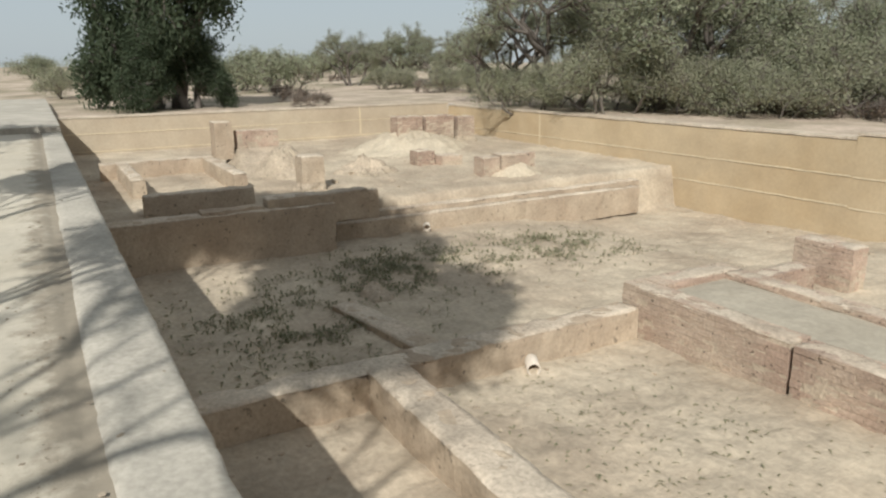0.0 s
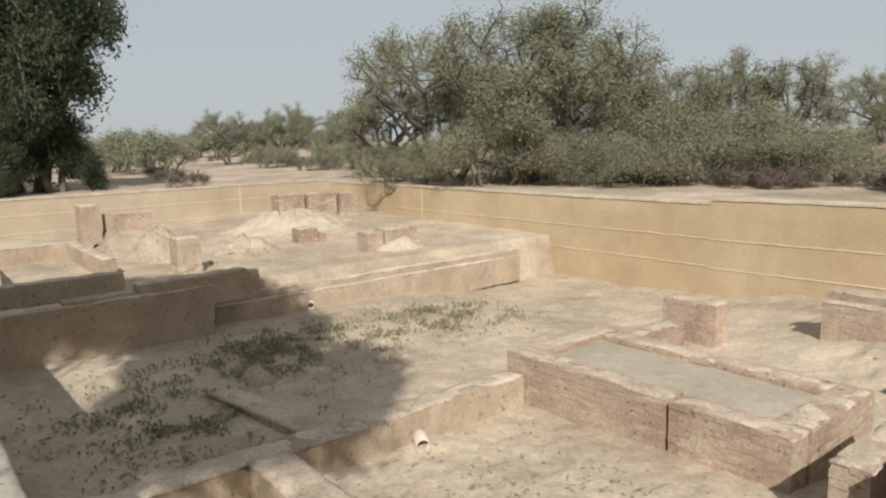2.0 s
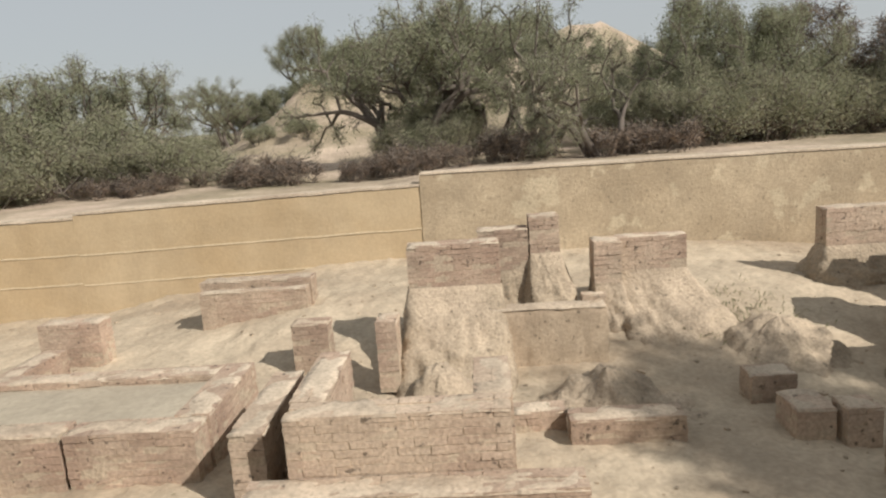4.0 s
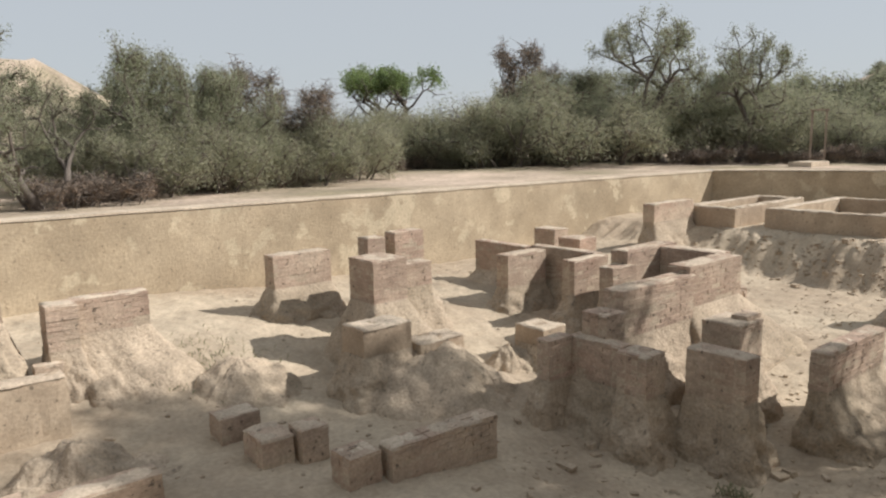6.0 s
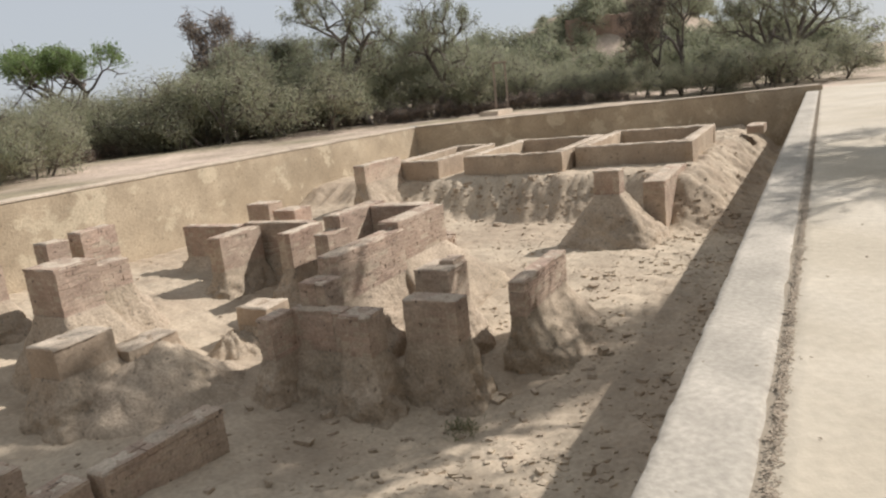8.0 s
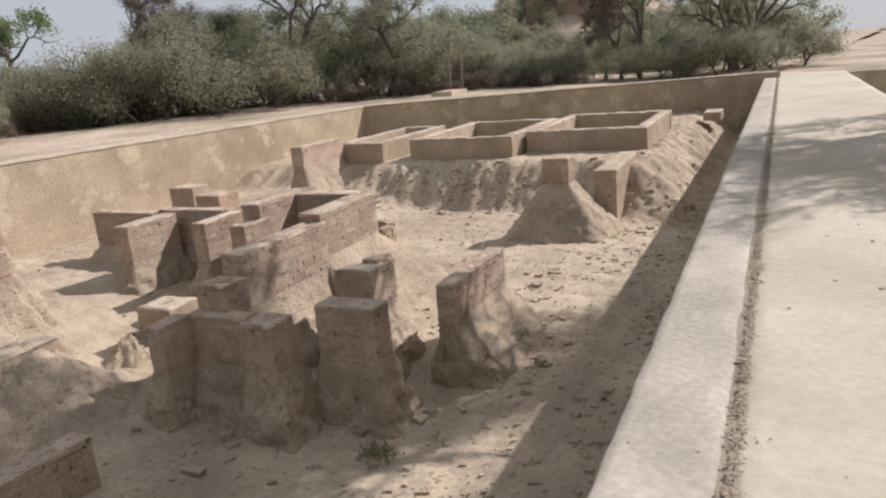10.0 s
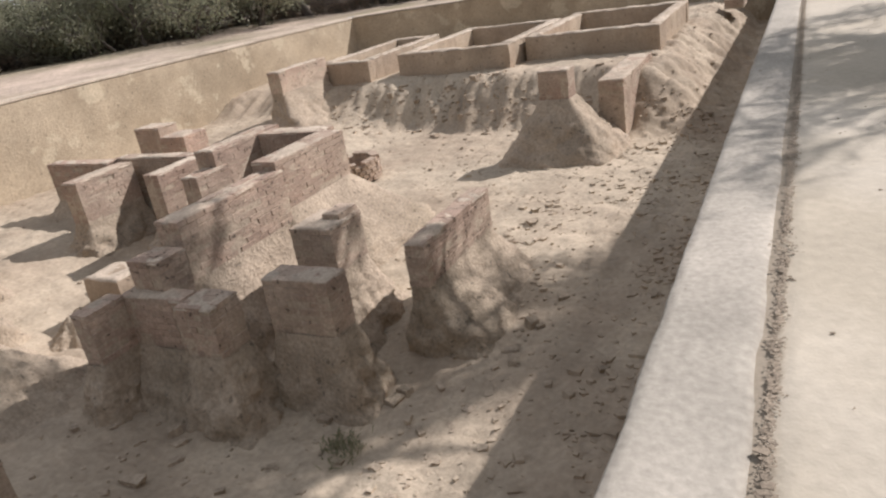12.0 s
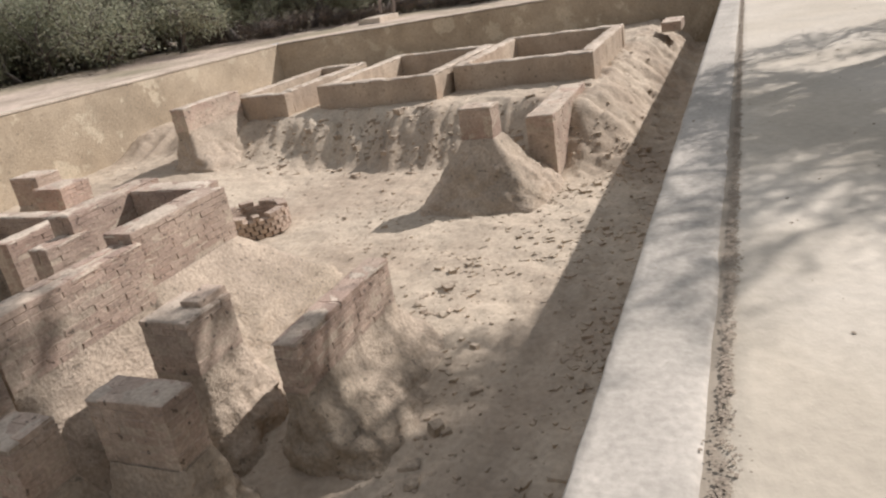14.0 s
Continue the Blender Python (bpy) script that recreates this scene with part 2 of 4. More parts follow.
def rough_box(bm, x0, x1, y0, y1, z0, z1, m=None, amp=0.012, step=0.16, seed=0.0, top_amp=None):
    """A box of many facets whose faces are slightly uneven and whose upper edges are worn round."""
    n = [max(1, min(60, round((b - a) / step))) for a, b in ((x0, x1), (y0, y1), (z0, z1))]
    size = (x1 - x0, y1 - y0, z1 - z0)
    made = {}

    def vert(i, j, k):
        if (i, j, k) not in made:
            p = Vector((x0 + size[0] * i / n[0], y0 + size[1] * j / n[1], z0 + size[2] * k / n[2]))
            q = m @ p if m else p
            d = Vector((fbm(q.x * 2.7 + q.z, q.y * 2.7, seed), fbm(q.x * 2.7, q.y * 2.7 + q.z, seed + 3), fbm(q.x * 2.2, q.y * 2.2, seed + 6)))
            p = p + d * amp
            if k == n[2]:
                p.z -= abs(d.x) * (top_amp or amp)
                if i in (0, n[0]) or j in (0, n[1]):
                    p.z -= 0.012
                    p.x += 0.008 * ((i == 0) - (i == n[0]))
                    p.y += 0.008 * ((j == 0) - (j == n[1]))
            made[i, j, k] = bm.verts.new(m @ p if m else p)
        return made[i, j, k]

    a, b, c = n
    for i in range(a):
        for j in range(b):
            bm.faces.new((vert(i, j, c), vert(i + 1, j, c), vert(i + 1, j + 1, c), vert(i, j + 1, c)))
    for i in range(a):
        for k in range(c):
            bm.faces.new((vert(i, 0, k), vert(i + 1, 0, k), vert(i + 1, 0, k + 1), vert(i, 0, k + 1)))
            bm.faces.new((vert(i + 1, b, k), vert(i, b, k), vert(i, b, k + 1), vert(i + 1, b, k + 1)))
    for j in range(b):
        for k in range(c):
            bm.faces.new((vert(0, j + 1, k), vert(0, j, k), vert(0, j, k + 1), vert(0, j + 1, k + 1)))
            bm.faces.new((vert(a, j, k), vert(a, j + 1, k), vert(a, j + 1, k + 1), vert(a, j, k + 1)))


def span(a, b):
    """The frame of a wall from a to b: x along it, y to its left."""
    d = Vector((b[0] - a[0], b[1] - a[1]))
    return Matrix.Translation((a[0], a[1], 0)) @ Matrix.Rotation(math.atan2(d.y, d.x), 4, "Z"), d.length


# ---- walls of the pit ----
def pit_wall(name, a, b, top, mat, label, bands=(), thick=0.5, cap=0.0, bottom=-3.0, step=0.35, amp=0.012, fall=0.0, joints=()):
    """A retaining wall from a to b; fall: how far its top sinks along the way; joints: places of upright plaster lines."""
    m, n = span(a, b)
    shear = Matrix.Identity(4)
    shear[2][0] = -fall / n
    m = m @ shear
    bm = bmesh.new()
    rough_box(bm, 0, n, 0, thick, bottom, top - cap, m, amp=amp, step=step)
    ob = tagged(part(name, bm, mat), label, "wall", kind="structure")
    for z in bands:
        bm = bmesh.new()
        rough_box(bm, 0.02, n - 0.02, -0.014, 0.02, z - 0.022, z + 0.022, m, amp=0.014, step=0.4)
        part("band", bm, M_BAND, ob, "pale projecting plaster line")
    for u in joints:
        bm = bmesh.new()
        rough_box(bm, u - 0.03, u + 0.03, -0.012, 0.02, top - 1.2, top - cap - 0.01, m, amp=0.014, step=0.2)
        part("joint", bm, M_BAND, ob, "pale upright plaster joint")
    if cap:
        bm = bmesh.new()
        rough_box(bm, 0, n, -0.012, thick + 0.1, top - cap + 0.003, top, m, amp=0.014, step=0.22)
        part("coping", bm, M_CAP, ob, "pale dusty mortar coping")
    return ob


pit_wall("wall_north_1", (WEST, NORTH), (-12.2, NORTH), -0.11, M_OCHRE, "ochre-rendered retaining wall with pale horizontal lines", (-0.98, -1.66), cap=0.07, fall=-0.08, joints=(6.56,))
pit_wall("wall_north_2", (-12.2, NORTH), (-4.31, NORTH), 0.07, M_OCHRE, "ochre-rendered retaining wall with pale horizontal lines", (-0.92, -1.62), cap=0.07, fall=-0.13)
pit_wall("wall_north_3", (-4.31, NORTH - 0.02), (24.6, NORTH - 0.02), 0.43, M_PATCH, "patched and peeling mud-plastered retaining wall", cap=0.06, fall=0.19)
pit_wall("wall_east", NE, (SE[0] + 0.3, -0.6), 0.25, M_PATCH, "shaded mud-plastered end wall of the pit", cap=0.05)
pit_wall("wall_west", (WEST, -0.4), (WEST, NORTH), -0.02, M_TAN, "tan-rendered end wall with pale horizontal lines", (-0.6, -1.2), cap=0.06, joints=(11.38,))


def south_wall():
    """The near retaining wall: a face to the pit and a broad worn coping on top."""
    bm = bmesh.new()
    box(bm, WEST, SE[0] + 0.3, -0.44, -0.012, -3, -0.08)
    ob = tagged(part("wall_south", bm, M_PATCH), "near retaining wall with a broad worn cement coping", "wall", kind="structure")
    rows = []
    n = 620
    prof = [(0.0, -0.14), (0.004, -0.03), (-0.012, -0.004), (-0.06, 0.0), (-0.15, 0.0), (-0.25, 0.0), (-0.35, 0.0), (-0.42, -0.002), (-0.455, -0.02), (-0.46, -0.08)]
    for y, z in prof:
        row = []
        for i in range(n + 1):
            x = -24.0 + (SE[0] + 0.4 + 24) * i / n
            edge = 0.008 * fbm(x * 2.3, y, 4) + 0.007 * fbm(x * 9, y, 6)
            k = 1.0 if y > -0.03 or y < -0.44 else 0.0
            row.append((x, y + edge * k, z + 0.006 * fbm(x * 1.5, y * 4, 8) - abs(edge) * 0.5 * k))
        rows.append(row)
    cop = grid_mesh("coping", [r[::-1] for r in rows], M_COPING)
    cop.parent = ob
    cop["label"] = "worn grey-beige cement coping"
    bm = bmesh.new()
    rough_box(bm, WEST - 12, -24.02, -3.0, -0.004, -0.4, 0.17, amp=0.012, step=0.3)
    part("raised_end", bm, M_COPING, ob, "raised end block of the coping")


south_wall()


def terrace():
    rows = []
    ys = [-0.42, -0.47, -0.5, -0.53, -0.56, -0.62] + [-0.62 - 2.38 * (j + 1) / 16 for j in range(16)] + [-3.0]
    for j, y in enumerate(ys):
        row = []
        for i in range(381):
            x = -44 + 77.2 * i / 380
            groove = -0.014 if -0.535 < y < -0.4 else 0.0
            z = 0.0 + groove + 0.008 * fbm(x * 0.8, y * 0.8, 2) - 0.002
            row.append((x, y, z if j < len(ys) - 1 else -3.0))
        rows.append(row)
    return tagged(grid_mesh("pavement", [r[::-1] for r in rows], M_TERRACE), "pale sandy walkway beside the pit wall", "pavement", kind="structure")


terrace()

# ---- the land around ----
HOLE = [(-30.7, -3.0), (15.0, -3.0), (15.0, -9.0), (33.2, -9.0), (33.2, 0.2), (SE[0] + 0.75, 0.2), (24.9, NORTH + 0.5), (-4.3, NORTH + 0.5), (-30.7, NORTH + 0.5)]


def land_z(x, y):
    """Height of the open land: flat by the pit, with eroded mounds to the north and the east."""
    z = -0.08 + 0.3 * ease(-6, -3, x) * ease(5, 14, y) - 0.06 * ease(-12, -28, x)
    z += (0.22 * fbm(x * 0.11, y * 0.11, 12) + 0.05 * fbm(x * 0.6, y * 0.6, 3)) * ease(15.6, 24, y) * (1 + ease(30, 60, y))
    z += 6.4 * math.exp(-(((x - 4) / 13) ** 2 + ((y - 58) / 12) ** 2)) * (1 + 0.35 * fbm(x * 0.16, y * 0.16, 4))
    z += 3.4 * ease(-20, -12.5, x) * ease(14, 0, x) * math.exp(-(((y - 45) / 7) ** 2)) * (1 + 0.5 * fbm(x * 0.32, y * 0.32, 7) + 0.15 * fbm(x * 1.3, y * 1.3, 2))
    z += 7.2 * math.exp(-(((x - 72) / 15) ** 2 + ((y - 19) / 14) ** 2)) * (1 + 0.5 * fbm(x * 0.15, y * 0.15, 9))
    z += 1.0 * math.exp(-(((x + 62) / 10) ** 2 + ((y - 34) / 7) ** 2)) * (1 + 0.8 * fbm(x * 0.2, y * 0.2, 5))
    far = math.hypot(x, y)
    z += 6 * ease(250, 900, far) * (0.5 + 0.5 * fbm(x * 0.002, y * 0.002, 8)) - 8 * ease(300, 1500, far)
    return z


def land():
    pts = []
    for a, b in zip(HOLE, HOLE[1:] + HOLE[:1]):
        n = max(2, round(math.hypot(b[0] - a[0], b[1] - a[1]) / 0.55))
        pts += [(a[0] + (b[0] - a[0]) * i / n, a[1] + (b[1] - a[1]) * i / n) for i in range(n)]
    pts.append(pts[0])
    rows = []
    s = 1.0
    k = 0.0
    while s < 160:
        row = []
        for p in pts:
            x, y = 1 + (p[0] - 1) * s, 4 + (p[1] - 4) * s
            row.append((x, y, land_z(x, y)))
        rows.append(row)
        k += 1
        s = 1.0 + 0.02 * k + 0.0009 * k * k if k < 60 else s * 1.13
    return tagged(grid_mesh("ground", rows, M_SAND), "sandy desert scrubland reaching to the horizon", "ground", kind="structure")


land()


def second_pit():
    bm = bmesh.new()
    for a, b in (((33.2, -9), (15, -9)), ((15, -9), (15, -3.02)), ((33.2, -3.02), (33.2, -9))):
        m, n = span(b, a)
        box(bm, 0, n, -0.3, 0, -2.4, -0.1, m)
    tagged(part("wall_south_pit", bm, M_PATCH), "plain mud walls of a neighbouring pit", "wall", kind="structure")
    rows = [[(15 + 18.2 * i / 30, -9.2 + 6.3 * j / 12, -2.1 + 0.06 * fbm(i * 0.4, j * 0.4, 2)) for i in range(31)] for j in range(13)]
    tagged(grid_mesh("floor_south_pit", rows, M_FLOOR), "dusty floor of a neighbouring pit", "ground", kind="structure")


second_pit()

# ---- brick remnants on earth pedestals ----
BL, BH, BD, JOINT = 0.285, 0.070, 0.14, 0.007
CH = BH + JOINT


def brick_places(hx, hy, z0, z1, rng, flat_top=True):
    """Places (x, y, z, turned, length) of the bricks in the shell of a wall block centred on the origin."""
    out = []
    courses = max(1, round((z1 - z0) / CH))
    ch = (z1 - z0) / courses
    for c in range(courses):
        z = z0 + (c + 0.5) * ch
        off = (c % 2) * 0.5
        last = c == courses - 1
        for axis in (0, 1):
            la, lb = (hx, hy) if axis == 0 else (hy, hx)
            n = max(1, round(2 * la / (BL + JOINT)))
            step = 2 * la / n
            for side in (-1, 1):
                if axis == 1 and 2 * la < 2 * BD + 0.02:
                    continue
                for i in range(-1 if off else 0, n):
                    u0, u1 = -la + (i + off) * step, -la + (i + 1 + off) * step
                    if axis == 1:
                        u0, u1 = max(u0, -la + BD + JOINT), min(u1, la - BD - JOINT)
                    u0, u1 = max(u0, -la), min(u1, la)
                    if u1 - u0 < 0.05:
                        continue
                    mid, ln, w = (u0 + u1) / 2, u1 - u0 - JOINT, side * (lb - BD / 2)
                    if rng.random() < (0.05 if last else 0.02):
                        continue
                    out.append((mid, w, z, 0, ln) if axis == 0 else (w, mid, z, 1, ln))
        if last and flat_top:
            n = max(1, round(2 * hx / (BD + JOINT)))
            inner = hy - BD - JOINT
            if inner > 0.06:
                for i in range(n):
                    out.append((-hx + (i + 0.5) * 2 * hx / n, 0.0, z, 2, 2 * hx / n - JOINT))
    return out, ch


CUBE_F = ((0, 2, 3, 1), (4, 5, 7, 6), (0, 1, 5, 4), (1, 3, 7, 5), (3, 2, 6, 7), (2, 0, 4, 6))
NEAR_BRICKS = []


def joined_bricks(name, places, hy, ch, mat, parent, rng):
    verts, faces = [], []
    for x, y, z, turned, ln in places:
        sx, sy = (ln / 2, BD / 2) if turned == 0 else (BD / 2, ln / 2) if turned == 1 else (ln / 2, max(0.03, hy - BD - JOINT))
        sz = (ch - JOINT) / 2
        dx, dy, dz, a = rng.gauss(0, 0.0025), rng.gauss(0, 0.0025), rng.gauss(0, 0.0015), rng.gauss(0, 0.008)
        ca, sa = math.cos(a), math.sin(a)
        base = len(verts)
        for kz in (-1, 1):
            for ky in (-1, 1):
                for kx in (-1, 1):
                    u, v = kx * sx + rng.gauss(0, 0.003), ky * sy + rng.gauss(0, 0.003)
                    verts.append((x + dx + u * ca - v * sa, y + dy + u * sa + v * ca, z + dz + kz * sz + rng.gauss(0, 0.0025)))
        faces += [tuple(base + i for i in f) for f in CUBE_F]
    me = bpy.data.meshes.new(name)
    me.from_pydata(verts, [], faces)
    me.materials.append(mat)
    ob = new(name, me)
    ob.parent = parent
    return tagged(ob, kind="stuff")


def mound_mesh(hx, hy, h, spread, rng_seed, sharp=1.4, rough=0.075):
    """An eroded earth pedestal: rings from a block's outline on top to a wider, gullied foot. spread: west, east, south, north."""
    n, rings = 110, 26
    rows = []
    w, e, s, nn = spread
    for r in range(rings + 1):
        f = r / rings
        row = []
        for i in range(n + 1):
            a = 2 * math.pi * (i % n) / n
            ca, sa = math.cos(a), math.sin(a)
            k = 1 / max(abs(ca) ** 8 + abs(sa) ** 8, 1e-9) ** 0.125
            tx, ty = ca * k * hx, sa * k * hy
            g = f ** sharp
            k2 = k * (1 - f) + f * (1 + 0.72 * (k - 1))
            bx = ca * k2 * (hx + (e if ca > 0 else w))
            by = sa * k2 * (hy + (nn if sa > 0 else s))
            x, y = tx + (bx - tx) * g, ty + (by - ty) * g
            zz = h * (1 - f)
            run = 6.0 * (hx + hy) * (i % n) / n
            flute = noise.noise((run * 2.2, f * 1.1, rng_seed + 8)) + 0.6 * noise.noise((run * 5.5, f * 2.0, rng_seed + 2))
            d = rough * min(1, 0.1 + f * 1.6) * (0.7 * lumps(x * 1.4, y * 1.4, zz * 1.4, rng_seed) + 0.9 * lumps(x * 4.5, y * 4.5, zz * 4.5, rng_seed + 4) + 0.55 * flute * min(1, i / 6, (n - i) / 6))
            row.append((x * (1 + d / max(0.3, math.hypot(x, y))) , y * (1 + d / max(0.3, math.hypot(x, y))), zz + 0.5 * d * (0 if f == 0 else 1)))
        rows.append(row)
    return rows


COUNT = [0]


def remnant(x0, x1, y0, y1, top, bottom, spread=None, turn=0.0, label="", style="brick", near=False, name="brick_wall_remnant", sharp=1.4, base=None, cap=True):
    """One standing stub of old brickwork, with the earth left under it."""
    COUNT[0] += 1
    rng = random.Random(COUNT[0])
    cx, cy = (x0 + x1) / 2, (y0 + y1) / 2
    hx, hy = (x1 - x0) / 2, (y1 - y0) / 2
    if base is None:
        w, e, s, n = spread or (0, 0, 0, 0)
        base = min(floor_z(a, b) for a in (x0 - w, cx, x1 + e) for b in (y0 - s, cy, y1 + n)) - 0.08
    ob = new(name)
    ob.location = (cx, cy, base)
    ob.rotation_euler = (0, 0, radians(turn))
    low = bottom - base
    if style == "brick":
        bm = bmesh.new()
        rough_box(bm, -hx + 0.004, hx - 0.004, -hy + 0.004, hy - 0.004, low - 0.06, top - base - 0.008, amp=0.004, step=0.2, seed=COUNT[0])
        part("mortar_core", bm, M_MORTAR, ob, "mud mortar")
        places, ch = brick_places(hx, hy, low, top - base, rng)
        if near:
            NEAR_BRICKS.append((ob, places, hy, ch, COUNT[0]))
        else:
            joined_bricks("brickwork", places, hy, ch, M_BRICK, ob, rng)
    else:
        bm = bmesh.new()
        rough_box(bm, -hx, hx, -hy, hy, low - 0.06, top - base, amp=0.026, step=0.11, seed=COUNT[0], top_amp=0.05)
        part("plastered_body", bm, M_PLASTER, ob)
    if cap and name != "brick_course":
        bm = bmesh.new()
        rough_box(bm, -hx - 0.001, hx + 0.001, -hy - 0.001, hy + 0.001, top - base - 0.03, top - base + 0.014, amp=0.016, step=0.08, seed=COUNT[0] + 0.5, top_amp=0.05)
        part("mud_cap", bm, M_CAP, ob, "pale dusty mud capping", smooth=True)
    if spread:
        rows = mound_mesh(hx + 0.015, hy + 0.015, low + 0.01, spread, COUNT[0] * 1.7, sharp)
        ped = grid_mesh("earth_pedestal", rows, M_EARTH)
        ped.parent = ob
        ped["label"] = "crumbling earth pedestal"
    return tagged(ob, label or "weathered mud-brick wall stub on an eroded earth pedestal", "ruin", group="brick remnants")


def mound(x, y, rx, ry, h, label, seed=1.0, rough=0.12, mat=None):
    z = min(floor_z(x + a * rx, y + b * ry) for a in (-1, 0, 1) for b in (-1, 0, 1)) - 0.1
    lift = floor_z(x, y) - z
    rows = []
    for j in range(27):
        f = j / 26
        row = []
        for i in range(97):
            a = 2 * math.pi * (i % 96) / 96
            px, py = math.cos(a) * rx * (0.02 + 0.98 * f), math.sin(a) * ry * (0.02 + 0.98 * f)
            d = rough * (fbm(px * 1.6 + seed, py * 1.6, seed) + 0.6 * fbm(px * 5, py * 5, seed) + 0.3 * fbm(px * 14, py * 14, seed))
            row.append((px * (1 + 0.3 * d), py * (1 + 0.3 * d), (h + lift) * (1 - ease(0, 1.05, f)) - 0.1 * f + d * (1 - f ** 4)))
        rows.append(row)
    ob = grid_mesh("earth_mound", rows, mat or M_EARTH)
    ob.location = (x, y, z)
    return tagged(ob, label, "earth mound")


DARK = "reddish mud-brick pier with a sheer shaded face"
# east half, nearest the walk first
remnant(6.45, 8.38, 3.14, 3.4, -1.14, -1.68, (0.1, 0.85, 1.0, 0.3), near=True, sharp=1.45, label="thin leaning brick wall stub with a crumbling earth skirt")
remnant(5.37, 5.75, 3.72, 4.58, -1.13, -1.78, (0.25, 0.3, 0.35, 0.2), near=True, label="square brick pier with pitted shaded face", sharp=1.1)
remnant(6.5, 7.2, 4.41, 5.02, -1.02, -1.62, (0.35, 0.6, 0.5, 0.3), near=True, label="low square brick pier with a stepped top")
remnant(6.8, 7.22, 4.45, 4.72, -0.94, -1.03, None, near=True, name="brick_course", label="loose top course of bricks on a pier", base=-1.02)
remnant(4.34, 4.86, 6.15, 6.4, -1.18, -1.8, (0.3, 0.1, 0.1, 0.35), near=True, label=DARK, sharp=1.1)
remnant(4.84, 5.1, 5.27, 6.2, -1.18, -1.8, (0.35, 0.3, 0.1, 0.1), near=True, label="short shaded brick wall between two piers", sharp=1.1)
remnant(4.75, 5.2, 4.78, 5.27, -1.2, -1.8, (0.35, 0.3, 0.35, 0.1), near=True, label=DARK, sharp=1.1)
remnant(5.5, 7.45, 5.72, 6.1, -0.56, -1.3, (0.3, 0.4, 0.5, 0.5), near=True, label="long mud-plastered brick wall with a worn flat top")
remnant(7.4, 9.1, 5.78, 6.2, -0.44, -1.15, (0.3, 1.7, 1.1, 0.4), label="tall brick wall end above a broad earth slope", sharp=1.05)
remnant(8.05, 9.7, 7.5, 7.9, -0.44, -1.2, (0.3, 0.8, 0.3, 0.3), label="flat-topped mud-brick wall with pale capping")
remnant(9.1, 9.5, 6.22, 7.48, -0.46, -1.2, (0.2, 1.0, 0.3, 0.2), label="cross wall of worn mud bricks")
remnant(4.98, 5.42, 5.62, 6.08, -0.82, -1.5, (0.25, 0.1, 0.3, 0.3), near=True, label="low brick pier split by a dark crack")
remnant(7.55, 8.25, 7.45, 7.78, -0.7, -1.3, (0.3, 0.3, 0.25, 0.3), label="small brick pier with a clean square top")
remnant(7.53, 8.75, 10.22, 10.58, -0.77, -1.5, (0.5, 0.3, 0.4, 0.3), label="brick wall arm with stepped worn bricks on top")
remnant(8.72, 9.0, 10.85, 12.6, -0.78, -1.5, (0.6, 0.3, 0.2, 0.4), label="shaded brick wall of an open room")
remnant(8.92, 9.2, 9.0, 10.85, -0.75, -1.5, (0.4, 0.3, 0.2, 0.2), label="shaded back wall of an open brick room")
remnant(7.9, 9.0, 8.68, 9.0, -0.76, -1.5, (0.5, 0.3, 0.4, 0.2), label="brick wall arm with a ragged stepped top")
remnant(11.15, 11.7, 12.1, 12.85, -0.72, -1.3, (0.3, 0.3, 0.3, 0.3), label="low brick stub near the far wall")
remnant(10.5, 11.15, 10.7, 11.4, -0.78, -1.4, (0.3, 0.3, 0.3, 0.3), label="low square brick stub with a cracked top")
remnant(13.5, 14.0, 3.5, 4.1, -0.55, -1.12, (0.95, 0.75, 1.0, 0.85), label="square brick pier atop a pyramid of earth", sharp=1.0)
remnant(14.55, 17.6, 2.68, 3.2, -1.0, -2.15, None, label="long low brick bench with a pale flat top", base=-2.3)
remnant(15.0, 17.15, 11.6, 12.0, -0.29, -0.85, (0.45, 0.3, 0.9, 0.4), label="brick wall running to a box-like room", base=-2.1)
# room boxes on the bank
for bx0, bx1, by0, by1 in ((17.2, 21.8, 10.25, 12.0), (17.75, 22.6, 6.3, 9.6), (18.75, 23.7, 2.68, 6.2)):
    t = 0.34
    L = "mud-plastered wall of a roofless box-like room"
    remnant(bx0, bx0 + t, by0, by1, -0.5, -1.3, (0.35, 0.05, 0.05, 0.05), style="plaster", label=L, name="room_wall")
    remnant(bx1 - t, bx1, by0, by1, -0.48, -1.3, None, style="plaster", label=L, name="room_wall")
    remnant(bx0 + t, bx1 - t, by0, by0 + t, -0.49, -1.3, None, style="plaster", label=L, name="room_wall")
    remnant(bx0 + t, bx1 - t, by1 - t, by1, -0.49, -1.3, None, style="plaster", label=L, name="room_wall")
remnant(26.2, 27.6, 1.3, 1.9, -0.86, -1.1, None, label="low brick stub at the end of the pit")
# middle, below the walker
remnant(3.25, 3.95, 9.05, 9.8, -0.22, -0.95, (0.75, 0.9, 1.2, 0.6), label="tall brick pier on a high eroded earth mound", sharp=1.15)
remnant(3.95, 4.65, 9.25, 9.6, -0.4, -0.82, (0.2, 0.6, 0.6, 0.3), label="low brick wall beside a taller pier")
remnant(2.45, 3.35, 8.15, 8.75, -1.05, -1.5, (0.45, 0.6, 0.5, 0.2), label="mud-faced pier on the flank of an earth mound", style="plaster", sharp=1.1)
mound(3.6, 8.0, 2.1, 1.7, 0.72, "shoulder of rough earth round a tall pier", 8.4, rough=0.11)
remnant(3.4, 4.3, 8.0, 8.5, -1.42, -1.6, (0.3, 0.7, 0.6, 0.2), style="plaster", label="mud-capped ledge on an earth slope", name="mud_ledge")
